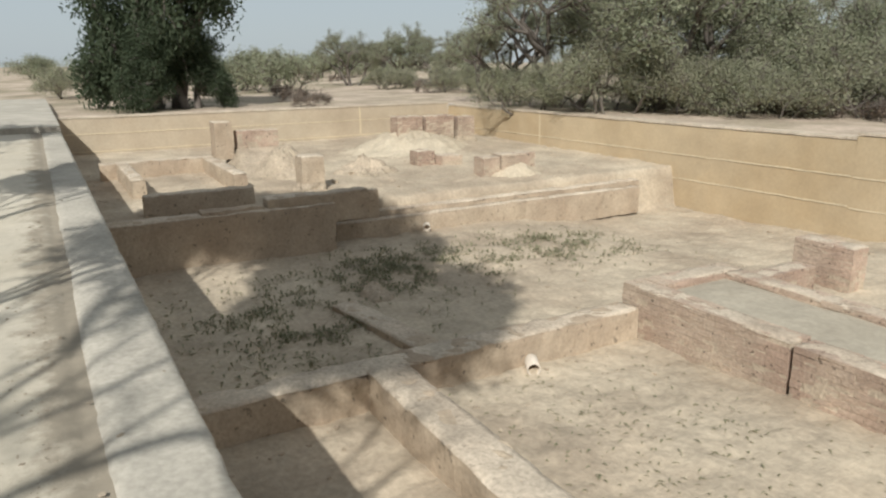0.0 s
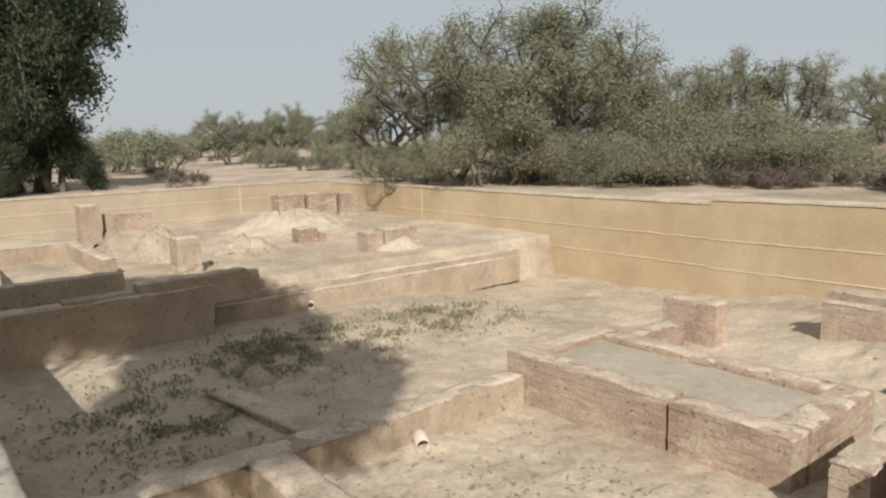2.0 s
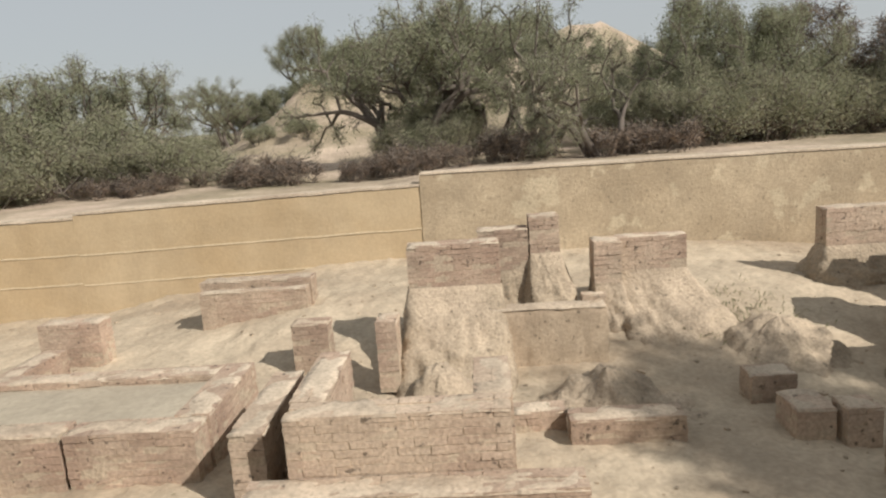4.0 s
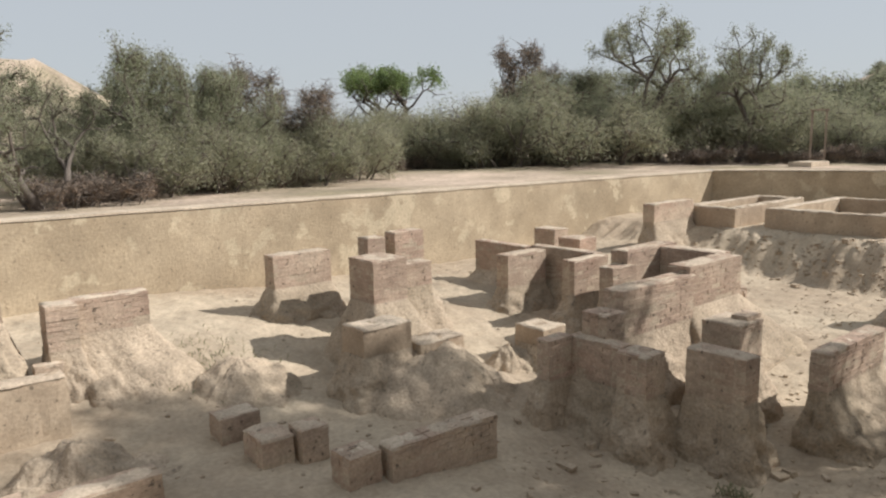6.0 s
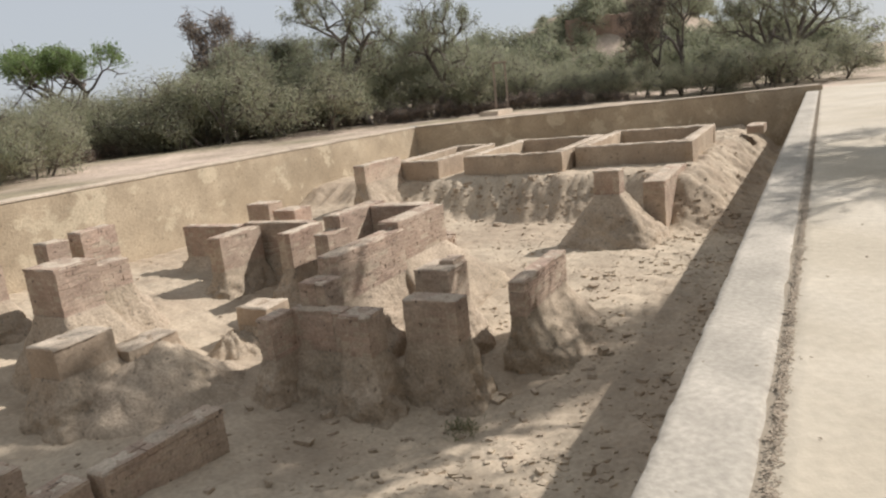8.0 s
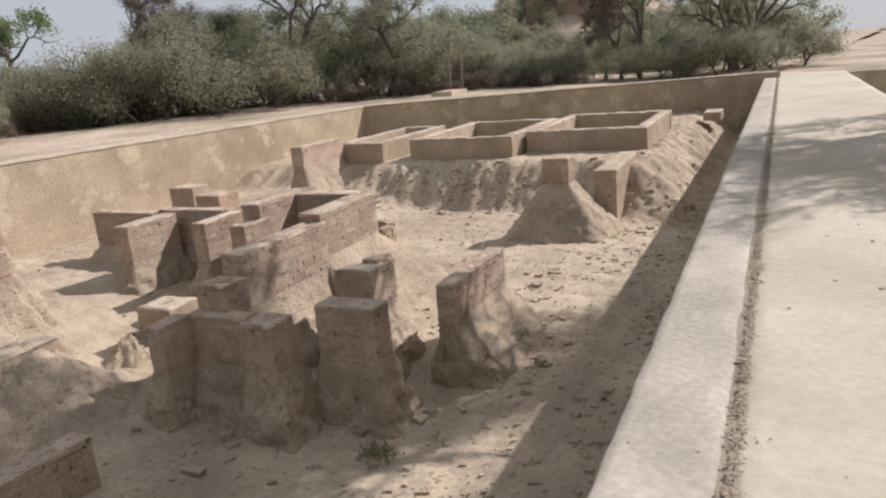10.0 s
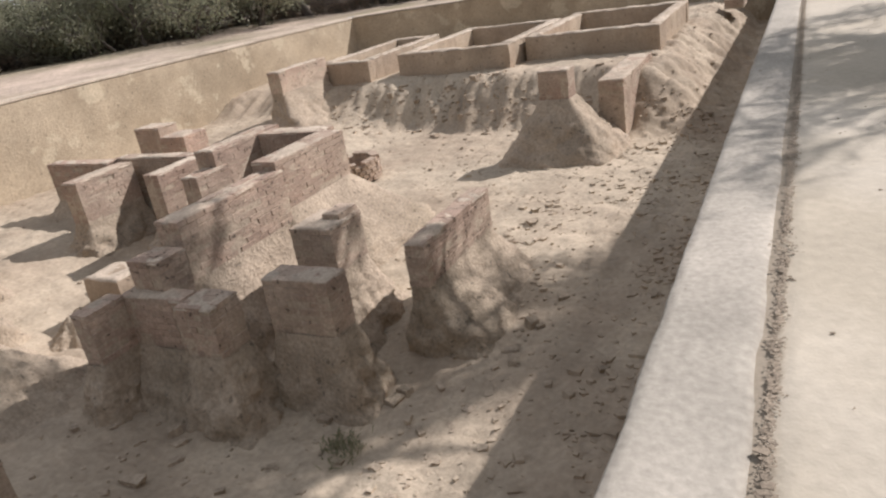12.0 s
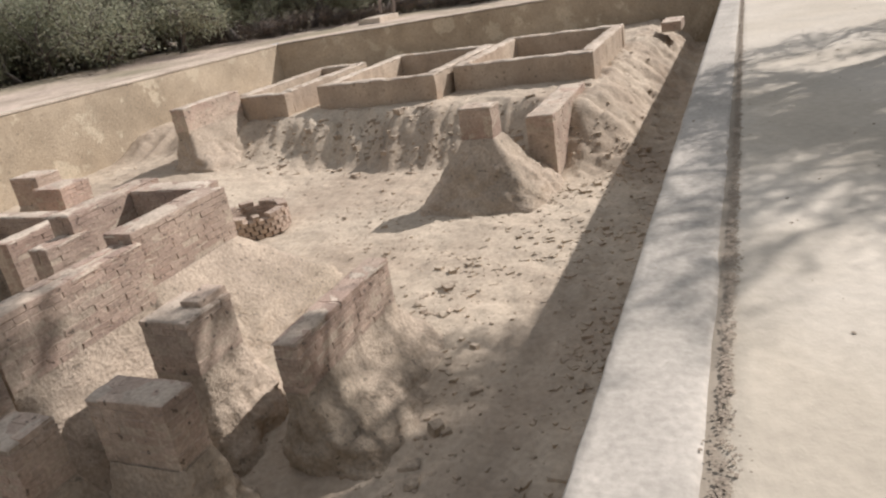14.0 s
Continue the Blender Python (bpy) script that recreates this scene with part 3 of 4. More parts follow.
remnant(4.05, 4.45, 10.4, 10.75, -0.05, -0.6, (0.3, 0.2, 0.3, 0.4), label="small brick post behind the pier")
remnant(4.67, 5.37, 10.4, 10.75, 0.0, -0.55, (0.2, 0.6, 0.4, 0.5), label="upright brick slab behind the pier")
remnant(2.8, 4.06, 11.8, 12.2, -0.4, -1.05, (0.5, 0.4, 0.6, 0.4), base=-2.0, label="isolated brick wall stub on a fluted earth step", sharp=1.0)
remnant(0.1, 0.65, 7.95, 8.35, -1.75, -2.3, None, label="low knee-high brick stub half buried in silt")
remnant(0.2, 0.62, 6.95, 7.5, -1.75, -2.3, None, label="low knee-high brick stub half buried in silt")
remnant(0.68, 1.05, 6.85, 7.2, -1.72, -2.3, None, label="low brick stub with a crumbled corner")
remnant(0.72, 1.16, 5.85, 6.25, -1.75, -2.3, None, label="square brick block at a wall's end")
remnant(1.24, 2.85, 5.72, 6.02, -1.74, -2.3, None, turn=-2, label="low straight brick wall with a worn top")
mound(1.1, 9.6, 1.6, 1.4, 0.35, "rough hump of dug earth with dry weeds", 2.2)
mound(5.6, 8.2, 1.0, 0.9, 0.35, "heap of collapsed earth", 3.7)
remnant(5.9, 6.5, 7.7, 8.4, -1.62, -1.95, (0.3, 0.3, 0.3, 0.3), style="plaster", label="worn flat slab of earth and brick", name="earth_slab")
remnant(-2.2, -0.95, 6.95, 7.3, -1.75, -2.2, None, label="ragged low brick footing")
remnant(-2.8, -2.2, 7.3, 7.6, -1.78, -2.2, None, label="ragged low brick footing")
# brick rooms in the middle
T = "neat mud-brick wall with a pale plastered top"
remnant(-4.82, -2.88, 5.25, 5.6, -0.82, -2.2, None, label=T)
remnant(-4.85, -4.52, 5.62, 6.95, -0.82, -2.2, None, label=T)
remnant(-3.2, -2.85, 5.62, 6.6, -0.84, -2.2, None, label=T)
remnant(-5.15, -2.3, 4.9, 5.24, -1.37, -2.2, None, label="low stepped plinth along the foot of a brick wall")
remnant(-5.45, -5.12, 5.6, 7.2, -1.1, -2.2, None, label="lower brick wall beside a passage")
remnant(-4.12, -2.8, 9.5, 9.85, -0.18, -0.8, (0.25, 0.15, 1.3, 0.3), label="brick wall with crisp courses on an earth buttress", sharp=1.0)
remnant(-3.1, -2.3, 10.8, 11.15, -0.23, -0.9, (0.2, 0.2, 0.4, 0.4), label="low brick wall with a pale top")
remnant(-2.28, -1.8, 10.8, 11.2, -0.06, -0.66, (0.2, 0.3, 0.9, 0.4), label="slim brick pier on a tongue of earth", sharp=1.0)
remnant(-1.35, -0.93, 10.35, 10.8, -0.44, -1.1, (0.1, 0.2, 0.4, 0.2), label="brick pier with a deep shaded side")
remnant(-0.93, 0.12, 10.6, 10.95, -0.45, -0.98, (0.1, 1.0, 1.1, 0.4), label="brick wall with crisp courses above loose earth")
remnant(-1.57, -1.2, 10.2, 10.4, -1.22, -1.5, None, label="small step of two brick courses")
remnant(-3.3, -1.38, 9.2, 9.5, -1.1, -2.1, (0.1, 0.5, 0.5, 0.1), label="mud-faced retaining wall of a raised room", style="plaster")
remnant(-4.5, -4.22, 8.55, 9.0, -0.98, -1.9, None, label="narrow brick jamb beside an opening")
mound(-3.6, 7.7, 0.9, 1.0, 0.75, "steep buttress of eroded earth", 5.1, rough=0.1)
mound(-1.6, 8.0, 1.6, 1.0, 0.4, "slope of loose earth below a wall", 6.4)
remnant(-5.83, -5.3, 9.3, 9.65, -1.17, -1.95, None, label="small square brick pier")
remnant(-10.22, -9.2, 10.3, 10.7, -1.24, -2.1, None, label="solid rectangular brick block on the silt")
remnant(-8.07, -6.06, 11.7, 12.1, -1.0, -1.9, (0.2, 0.2, 0.3, 0.3), label="long brick block with a stepped top")
remnant(-8.0, -6.1, 11.45, 11.69, -1.13, -1.9, None, label="lower step of a long brick block")
# platform with a sunken grey floor
P = "knee-high brick wall of a shallow platform"
remnant(-10.05, -7.48, 6.28, 6.62, -1.32, -2.2, None, label=P)
remnant(-7.43, -6.05, 6.26, 6.62, -1.33, -2.2, None, label=P)
remnant(-10.0, -9.62, 6.62, 8.2, -1.31, -2.2, None, label=P)
remnant(-9.62, -6.4, 7.86, 8.2, -1.32, -2.2, None, label=P)
remnant(-6.4, -6.02, 6.62, 8.2, -1.31, -2.2, None, label=P)
bm = bmesh.new()
rough_box(bm, -9.63, -6.38, 6.6, 7.88, -2.2, -1.4, amp=0.012, step=0.2)
tagged(part("platform_floor", bm, M_GREY), "grey silty floor inside a low brick platform", "floor", kind="structure")
remnant(-9.95, -9.6, 8.2, 10.0, -1.55, -2.2, None, label="thin low brick wall leading to a block")
# partition walls of the west room
remnant(-10.1, -9.7, 0.0, 6.26, -1.6, -2.3, None, label="long low partition wall of mud-plastered brick", style="plaster", name="partition_wall")
remnant(-9.68, -4.6, 2.2, 2.68, -1.56, -2.3, None, label="low partition wall with a rounded worn top", style="plaster", name="partition_wall", turn=-0.8)
remnant(-12.9, -10.25, 3.22, 3.62, -1.9, -2.3, None, label="half-buried stub of a low mud-plastered wall", style="plaster", name="wall_stub", turn=9.0)
mound(-13.2, 3.9, 0.7, 0.5, 0.18, "low heap of pale silt", 9.3, rough=0.05)
# raised west rooms
remnant(-16.85, -16.4, 0.0, 4.5, -1.06, -2.3, (0.0, 0.25, 0.0, 0.35), label="high mud-plastered retaining wall under tree shade", style="plaster", name="retaining_wall", base=-2.2)
remnant(-16.8, -16.45, 1.9, 3.1, -0.98, -1.12, None, label="thin dark course of bricks on a wall", style="plaster", base=-1.08, name="brick_course")
remnant(-17.1, -16.88, 4.7, 13.4, -1.63, -2.3, None, label="long low kerb wall of mud-plastered brick", style="plaster", name="kerb_wall")
remnant(-17.45, -17.12, 4.7, 13.6, -1.5, -2.3, None, label="upper step of a long low kerb wall", style="plaster", name="kerb_wall")
W2 = "pale plastered wall of a small roofless room"
remnant(-18.25, -17.95, 1.1, 3.3, -0.85, -1.6, None, label=W2, style="plaster", name="room_wall")
remnant(-23.6, -20.3, 1.15, 1.45, -0.85, -1.6, None, label=W2, style="plaster", name="room_wall")
remnant(-23.95, -23.62, 0.75, 3.7, -0.85, -1.6, None, label=W2, style="plaster", name="room_wall")
remnant(-23.6, -20.1, 3.38, 3.7, -0.86, -1.6, None, label=W2, style="plaster", name="room_wall")
remnant(-16.8, -16.45, 3.15, 5.25, -0.86, -1.4, None, label="low plastered wall on the edge of the raised room", style="plaster", name="room_wall", base=-1.5)
remnant(-17.3, -17.05, 5.45, 5.75, -1.0, -1.6, None, label="small plastered pier beside a kerb", style="plaster", name="pier")
remnant(-24.1, -23.6, 3.75, 4.25, 0.1, -0.9, None, label="tall slender plastered brick post", style="plaster", name="brick_post", base=-1.3)
remnant(-24.1, -23.7, 4.4, 5.6, -0.2, -0.7, (0.3, 2.6, 0.5, 0.4), label="broken wall above a long slope of rubble", sharp=1.0)
remnant(-19.6, -19.1, 4.75, 5.3, -0.45, -1.1, (0.1, 0.15, 0.1, 0.2), label="plastered post with a flared foot", style="plaster", name="brick_post")
BLOCK = "brick block on top of a tall earth mound"
remnant(-25.4, -24.8, 10.05, 11.0, -0.13, -0.8, (0.5, 0.5, 0.6, 0.2), label=BLOCK, base=-1.5)
remnant(-25.35, -24.8, 11.12, 12.25, -0.15, -0.85, (0.5, 0.6, 0.2, 0.2), label=BLOCK, base=-1.5)
remnant(-25.3, -24.8, 12.42, 13.1, -0.22, -0.9, (0.5, 0.6, 0.2, 0.6), label=BLOCK, base=-1.5)
remnant(-21.9, -21.4, 9.0, 9.58, -0.86, -1.4, (0.4, 0.2, 0.3, 0.1), label="brick block at the foot of a mound", base=-1.7)
remnant(-21.6, -21.0, 9.62, 10.3, -1.0, -1.5, (0.4, 0.2, 0.1, 0.2), label="brick block at the foot of a mound", base=-1.7)
remnant(-19.1, -18.6, 9.5, 10.0, -0.78, -1.4, (0.4, 0.2, 0.3, 0.05), label="brick block beside a dark joint", base=-1.7)
remnant(-19.1, -18.6, 10.06, 11.15, -0.74, -1.4, (0.4, 0.25, 0.05, 0.5), label="larger brick block beside a dark joint", base=-1.7)
mound(-24.9, 10.6, 3.2, 3.2, 0.5, "steep pale mound of eroded earth", 7.7, rough=0.12, mat=M_PALE)
mound(-21.4, 7.3, 1.6, 1.2, 0.3, "heap of broken earth and rubble", 4.6, rough=0.16)
mound(-18.9, 10.6, 1.5, 1.6, 0.3, "low pale heap under brick blocks", 2.9, rough=0.08, mat=M_PALE)
mound(-22.3, 5.3, 2.0, 1.3, 0.75, "rubble slope below a broken wall", 3.3, rough=0.13)


# ---- well, pipes ----
def well():
    ob = new("brick_well")
    ob.location = (12.0, 7.85, floor_z(12, 7.85))
    n, rng = 26, random.Random(5)
    for c in range(5):
        bm = bmesh.new()
        for i in range(n):
            if c == 4 and rng.random() < 0.35:
                continue
            a = 2 * math.pi * (i + 0.5 * (c % 2)) / n
            m = Matrix.Rotation(a, 4, "Z") @ Matrix.Translation((0.55 + rng.gauss(0, 0.008), 0, 0.03 + c * 0.085))
            box(bm, -0.09, 0.09, -0.062, 0.062, -0.038, 0.038, m)
        part("brick_ring", bm, M_BRICK, ob)
    bm = bmesh.new()
    bmesh.ops.create_circle(bm, cap_ends=True, radius=0.52, segments=32)
    bmesh.ops.translate(bm, verts=bm.verts, vec=(0, 0, 0.03))
    part("silt_fill", bm, M_EARTH, ob)
    tagged(ob, "small round brick well ring on the pit floor", "well")


well()


def pipe(x, y, z, turn, tilt, r, length):
    bm = bmesh.new()
    n = 28
    rings = []
    for rr, zz in ((r, 0), (r, length), (r * 0.84, length), (r * 0.84, 0.02)):
        rings.append([bm.verts.new((rr * math.cos(2 * math.pi * i / n), rr * math.sin(2 * math.pi * i / n), zz)) for i in range(n)])
    for a, b in zip(rings, rings[1:]):
        for i in range(n):
            bm.faces.new((a[i], a[(i + 1) % n], b[(i + 1) % n], b[i]))
    bm.faces.new(rings[-1])
    ob = part("drain_pipe", bm, M_PIPE, smooth=True)
    ob.matrix_world = Matrix.Translation((x, y, z)) @ Matrix.Rotation(radians(turn), 4, "Z") @ Matrix.Rotation(radians(90 + tilt), 4, "Y")
    return tagged(ob, "pale cement drain pipe stub with a dark open end", "pipe", group="drain pipes")


pipe(-16.9, 6.85, -1.92, -25, 4, 0.085, 0.22)
pipe(-9.7, 4.45, -1.95, -28, 4, 0.085, 0.26)


# ---- trees and shrubs ----
def leaf_material(name, color, dry):
    m = bpy.data.materials.new(name)
    m.use_nodes = True
    N, L = m.node_tree.nodes, m.node_tree.links
    b = N["Principled BSDF"]
    b.inputs["Roughness"].default_value = 0.7
    b.inputs["Specular IOR Level"].default_value = 0.2
    geo = N.new("ShaderNodeNewGeometry")
    mix = N.new("ShaderNodeMix")
    mix.data_type = "RGBA"
    mix.inputs[6].default_value, mix.inputs[7].default_value = (*color, 1), (*dry, 1)
    n = N.new("ShaderNodeTexNoise")
    n.inputs["Scale"].default_value = 0.6
    L.new(geo.outputs["Position"], n.inputs["Vector"])
    ad = N.new("ShaderNodeMath")
    ad.operation = "MULTIPLY_ADD"
    ad.inputs[1].default_value, ad.inputs[2].default_value = 0.7, -0.1
    sm = N.new("ShaderNodeMath")
    sm.operation = "MULTIPLY_ADD"
    sm.inputs[1].default_value = 0.45
    L.new(geo.outputs["Random Per Island"], sm.inputs[0])
    L.new(n.outputs["Fac"], ad.inputs[0]), L.new(ad.outputs[0], sm.inputs[2])
    L.new(sm.outputs[0], mix.inputs[0])
    L.new(mix.outputs[2], b.inputs["Base Color"])
    tr = N.new("ShaderNodeBsdfTranslucent")
    L.new(mix.outputs[2], tr.inputs["Color"])
    ms = N.new("ShaderNodeMixShader")
    ms.inputs[0].default_value = 0.45
    L.new(b.outputs[0], ms.inputs[1]), L.new(tr.outputs[0], ms.inputs[2])
    L.new(ms.outputs[0], N["Material Output"].inputs[0])
    return m


M_BARK = material("grey_bark", (0.15, 0.125, 0.105), spots=0.25, fine=0.25, scale=3, bump=0.8)
M_LEAF = leaf_material("grey_green_leaves", (0.25, 0.28, 0.16), (0.36, 0.335, 0.24))
M_LEAF_BRIGHT = leaf_material("bright_leaves", (0.19, 0.27, 0.09), (0.25, 0.29, 0.14))
M_LEAF_DARK = leaf_material("dark_leaves", (0.055, 0.075, 0.04), (0.09, 0.105, 0.06))
M_LEAF_BUSH = leaf_material("dusty_bush_leaves", (0.27, 0.295, 0.175), (0.40, 0.36, 0.26))
M_DRY = leaf_material("dry_twigs", (0.25, 0.185, 0.14), (0.36, 0.275, 0.2))
M_WEED = leaf_material("creeping_weeds", (0.21, 0.215, 0.12), (0.33, 0.29, 0.195))


def tube(verts, faces, a, b, ra, rb, sides=5):
    d = (b - a).normalized()
    u = d.orthogonal().normalized()
    w = d.cross(u)
    k = len(verts)
    for p, r in ((a, ra), (b, rb)):
        for i in range(sides):
            t = 2 * math.pi * i / sides
            verts.append(tuple(p + u * (r * math.cos(t)) + w * (r * math.sin(t))))
    for i in range(sides):
        j = (i + 1) % sides
        faces.append((k + i, k + j, k + sides + j, k + sides + i))


def raw_mesh(name, verts, faces, mat, parent, smooth=False):
    me = bpy.data.meshes.new(name)
    me.from_pydata(verts, [], faces)
    me.materials.append(mat)
    if smooth:
        me.polygons.foreach_set("use_smooth", [True] * len(me.polygons))
    ob = new(name, me)
    ob.parent = parent
    return ob


def leaf_quads(points, rng, size, slim, sigma):
    """Small bent leaf blades strewn round the given points."""
    verts, faces = [], []
    for p in points:
        off = Vector((rng.gauss(0, sigma), rng.gauss(0, sigma), rng.gauss(0, sigma * 0.8)))
        if off.length > 1.6 * sigma:
            off *= 0.9 * sigma / off.length
        c = p + off
        u = Vector((rng.gauss(0, 1), rng.gauss(0, 1), rng.gauss(0, 0.7))).normalized()
        w = u.orthogonal().normalized()
        if rng.random() < 0.5:
            w = u.cross(w)
        s = size * rng.uniform(0.6, 1.4)
        k = len(verts)
        verts += [tuple(c - u * s), tuple(c + w * s * slim), tuple(c + u * s), tuple(c - w * s * slim)]
        faces.append((k, k + 1, k + 2, k + 3))
    return verts, faces


def tree(name, seed, height, spread, stems, levels, leaves, size, mat, label, flat=0.0, lean=0.35, radius=0.16, droop=0.0, sigma=0.22, slim=0.4, low=0.3, twig=0.7, full=False):
    """A tree at the origin: crooked stems that fork level by level, and leaf blades round the outer twigs."""
    rng = random.Random(seed)
    root = new(name)
    tv, tf, tips = [], [], []

    def grow(p, d, length, r, level):
        pieces = 3
        for s in range(pieces):
            d = (d + Vector((rng.gauss(0, 0.22), rng.gauss(0, 0.22), rng.gauss(0.03 - droop * (level > 1), 0.16)))).normalized()
            q = p + d * (length / pieces)
            q.z = max(q.z, 0.05)
            tube(tv, tf, p, q, r * (1 - 0.25 * s / pieces), r * (1 - 0.25 * (s + 1) / pieces), 7 if level == 0 else 4)
            p = q
            if level >= levels - 1 or full:
                tips.append(p.copy())
        if level < levels:
            for _ in range(rng.choice((2, 3, 3)) if level else rng.choice((3, 4))):
                out = Vector((rng.gauss(0, 1), rng.gauss(0, 1), rng.gauss(0.25, 0.5) * (1 - flat))).normalized()
                grow(p, (d * 0.65 + out * 0.85).normalized(), length * rng.uniform(0.6, 0.86), r * 0.58, level + 1)

    for s in range(stems):
        a = 2 * math.pi * (s + rng.random() * 0.6) / stems
        d = Vector((math.cos(a) * lean, math.sin(a) * lean, 1)).normalized()
        grow(Vector((math.cos(a) * 0.12 * stems, math.sin(a) * 0.12 * stems, -0.15)), d, height * low, radius * rng.uniform(0.8, 1.1), 0)
    zs = max(t.z for t in tips)
    rs = sorted(math.hypot(t.x, t.y) for t in tips)[int(len(tips) * 0.93)]
    kz, kr = height / zs, spread / rs
    if flat:
        for t in tips:
            t.z = t.z * (1 - flat) + flat * zs * rng.uniform(0.8, 1.0)
    sc = lambda v: (v[0] * kr, v[1] * kr, v[2] * kz)
    tv = [sc(v) for v in tv]
    tips = [Vector(sc(t)) for t in tips]
    pts = [rng.choice(tips) for _ in range(leaves)]
    for t in tips:
        for _ in range(2):
            if rng.random() < twig:
                q = t + Vector((rng.gauss(0, 1), rng.gauss(0, 1), rng.gauss(0.1, 0.8))).normalized() * rng.uniform(0.2, 0.55)
                tube(tv, tf, t, q, 0.012, 0.004, 3)
    raw_mesh("trunk", tv, tf, M_BARK, root, True)
    v, f = leaf_quads(pts, rng, size, slim, sigma)
    raw_mesh("crown", v, f, mat, root)
    return tagged(root, label, "tree", group="thorn trees")


def plant(proto, x, y, scale, turn, wide=1.0, label=""):
    sunk = 0.45 * scale if "bush" in proto.name else 0.05
    ob = copy_thing(proto, pose(x, y, land_z(x, y) - sunk, 0, 0, turn))
    ob.scale = (scale * wide, scale * wide, scale)
    if label:
        ob["label"] = label
    return ob


def settle(proto, x, y, turn, scale=1.0, wide=1.0):
    proto.matrix_basis = pose(x, y, land_z(x, y) - 0.05, 0, 0, turn)
    proto.scale = (scale * wide, scale * wide, scale)


kikar = tree("thorn_tree", 11, 6.0, 4.2, 4, 4, 34000, 0.044, M_LEAF, "grey-green desert thorn tree with crooked stems", lean=0.5, radius=0.17, sigma=0.26, twig=1.0)
kikar_b = tree("thorn_tree", 23, 5.4, 5.0, 3, 4, 30000, 0.042, M_LEAF, "spreading thorn tree with dark twisted limbs", lean=0.8, radius=0.22, sigma=0.28, droop=0.08, twig=1.0)
green = tree("thorn_tree", 31, 6.0, 4.0, 5, 4, 48000, 0.05, M_LEAF, "full leafy green desert tree", lean=0.6, radius=0.14, sigma=0.36, low=0.24, full=True, twig=0.9)
bare = tree("bare_tree", 47, 5.0, 2.2, 1, 5, 3000, 0.05, M_DRY, "nearly bare grey tree with a fan of fine twigs", lean=0.25, radius=0.15, sigma=0.2, low=0.3, twig=1.0)
umbrella = tree("umbrella_acacia", 53, 5.0, 3.4, 2, 4, 16000, 0.062, M_LEAF_BRIGHT, "flat-topped bright green acacia", flat=0.75, lean=0.4, radius=0.14, sigma=0.22)
bush = tree("bush", 61, 3.6, 3.0, 8, 3, 34000, 0.044, M_LEAF_BUSH, "dense dusty tamarisk bush", lean=0.8, radius=0.06, sigma=0.45, low=0.3, full=True, twig=0.9)
far_bush = tree("far_bush", 67, 4.0, 3.2, 7, 3, 9000, 0.095, M_LEAF, "rounded dark bush on far scrubland", lean=0.7, radius=0.07, sigma=0.5, low=0.3, full=True)
brush = tree("dry_brush", 71, 1.1, 0.9, 8, 2, 1700, 0.042, M_DRY, "low tangle of dry brown brush", lean=1.0, radius=0.02, sigma=0.14, low=0.4)
shade = tree("shade_tree", 83, 9.0, 4.6, 2, 5, 52000, 0.13, M_LEAF_DARK, "tall dense dark-leaved shade tree with low boughs", lean=0.3, radius=0.2, sigma=0.75, droop=0.12, low=0.12, full=True)
canopy = tree("canopy_tree", 89, 9.6, 3.0, 1, 5, 38000, 0.12, M_LEAF_DARK, "tall tree with a high leafy crown over the walkway", lean=0.15, radius=0.3, sigma=0.42, low=0.55, flat=0.85)
canopy_open = tree("canopy_tree", 91, 9.6, 3.0, 1, 5, 18000, 0.11, M_LEAF, "tall tree with a high open crown over the walkway", lean=0.15, radius=0.26, sigma=0.5, low=0.42, flat=0.5)
twisted = tree("twisted_tree", 97, 8.0, 5.2, 1, 5, 12000, 0.065, M_LEAF, "tall twisted tree with long bare limbs", lean=0.5, radius=0.26, sigma=0.3, low=0.32, droop=0.02)

EYE = (-3.1, -0.5)


def at(az, d):
    return EYE[0] + d * math.sin(radians(az)), EYE[1] + d * math.cos(radians(az))


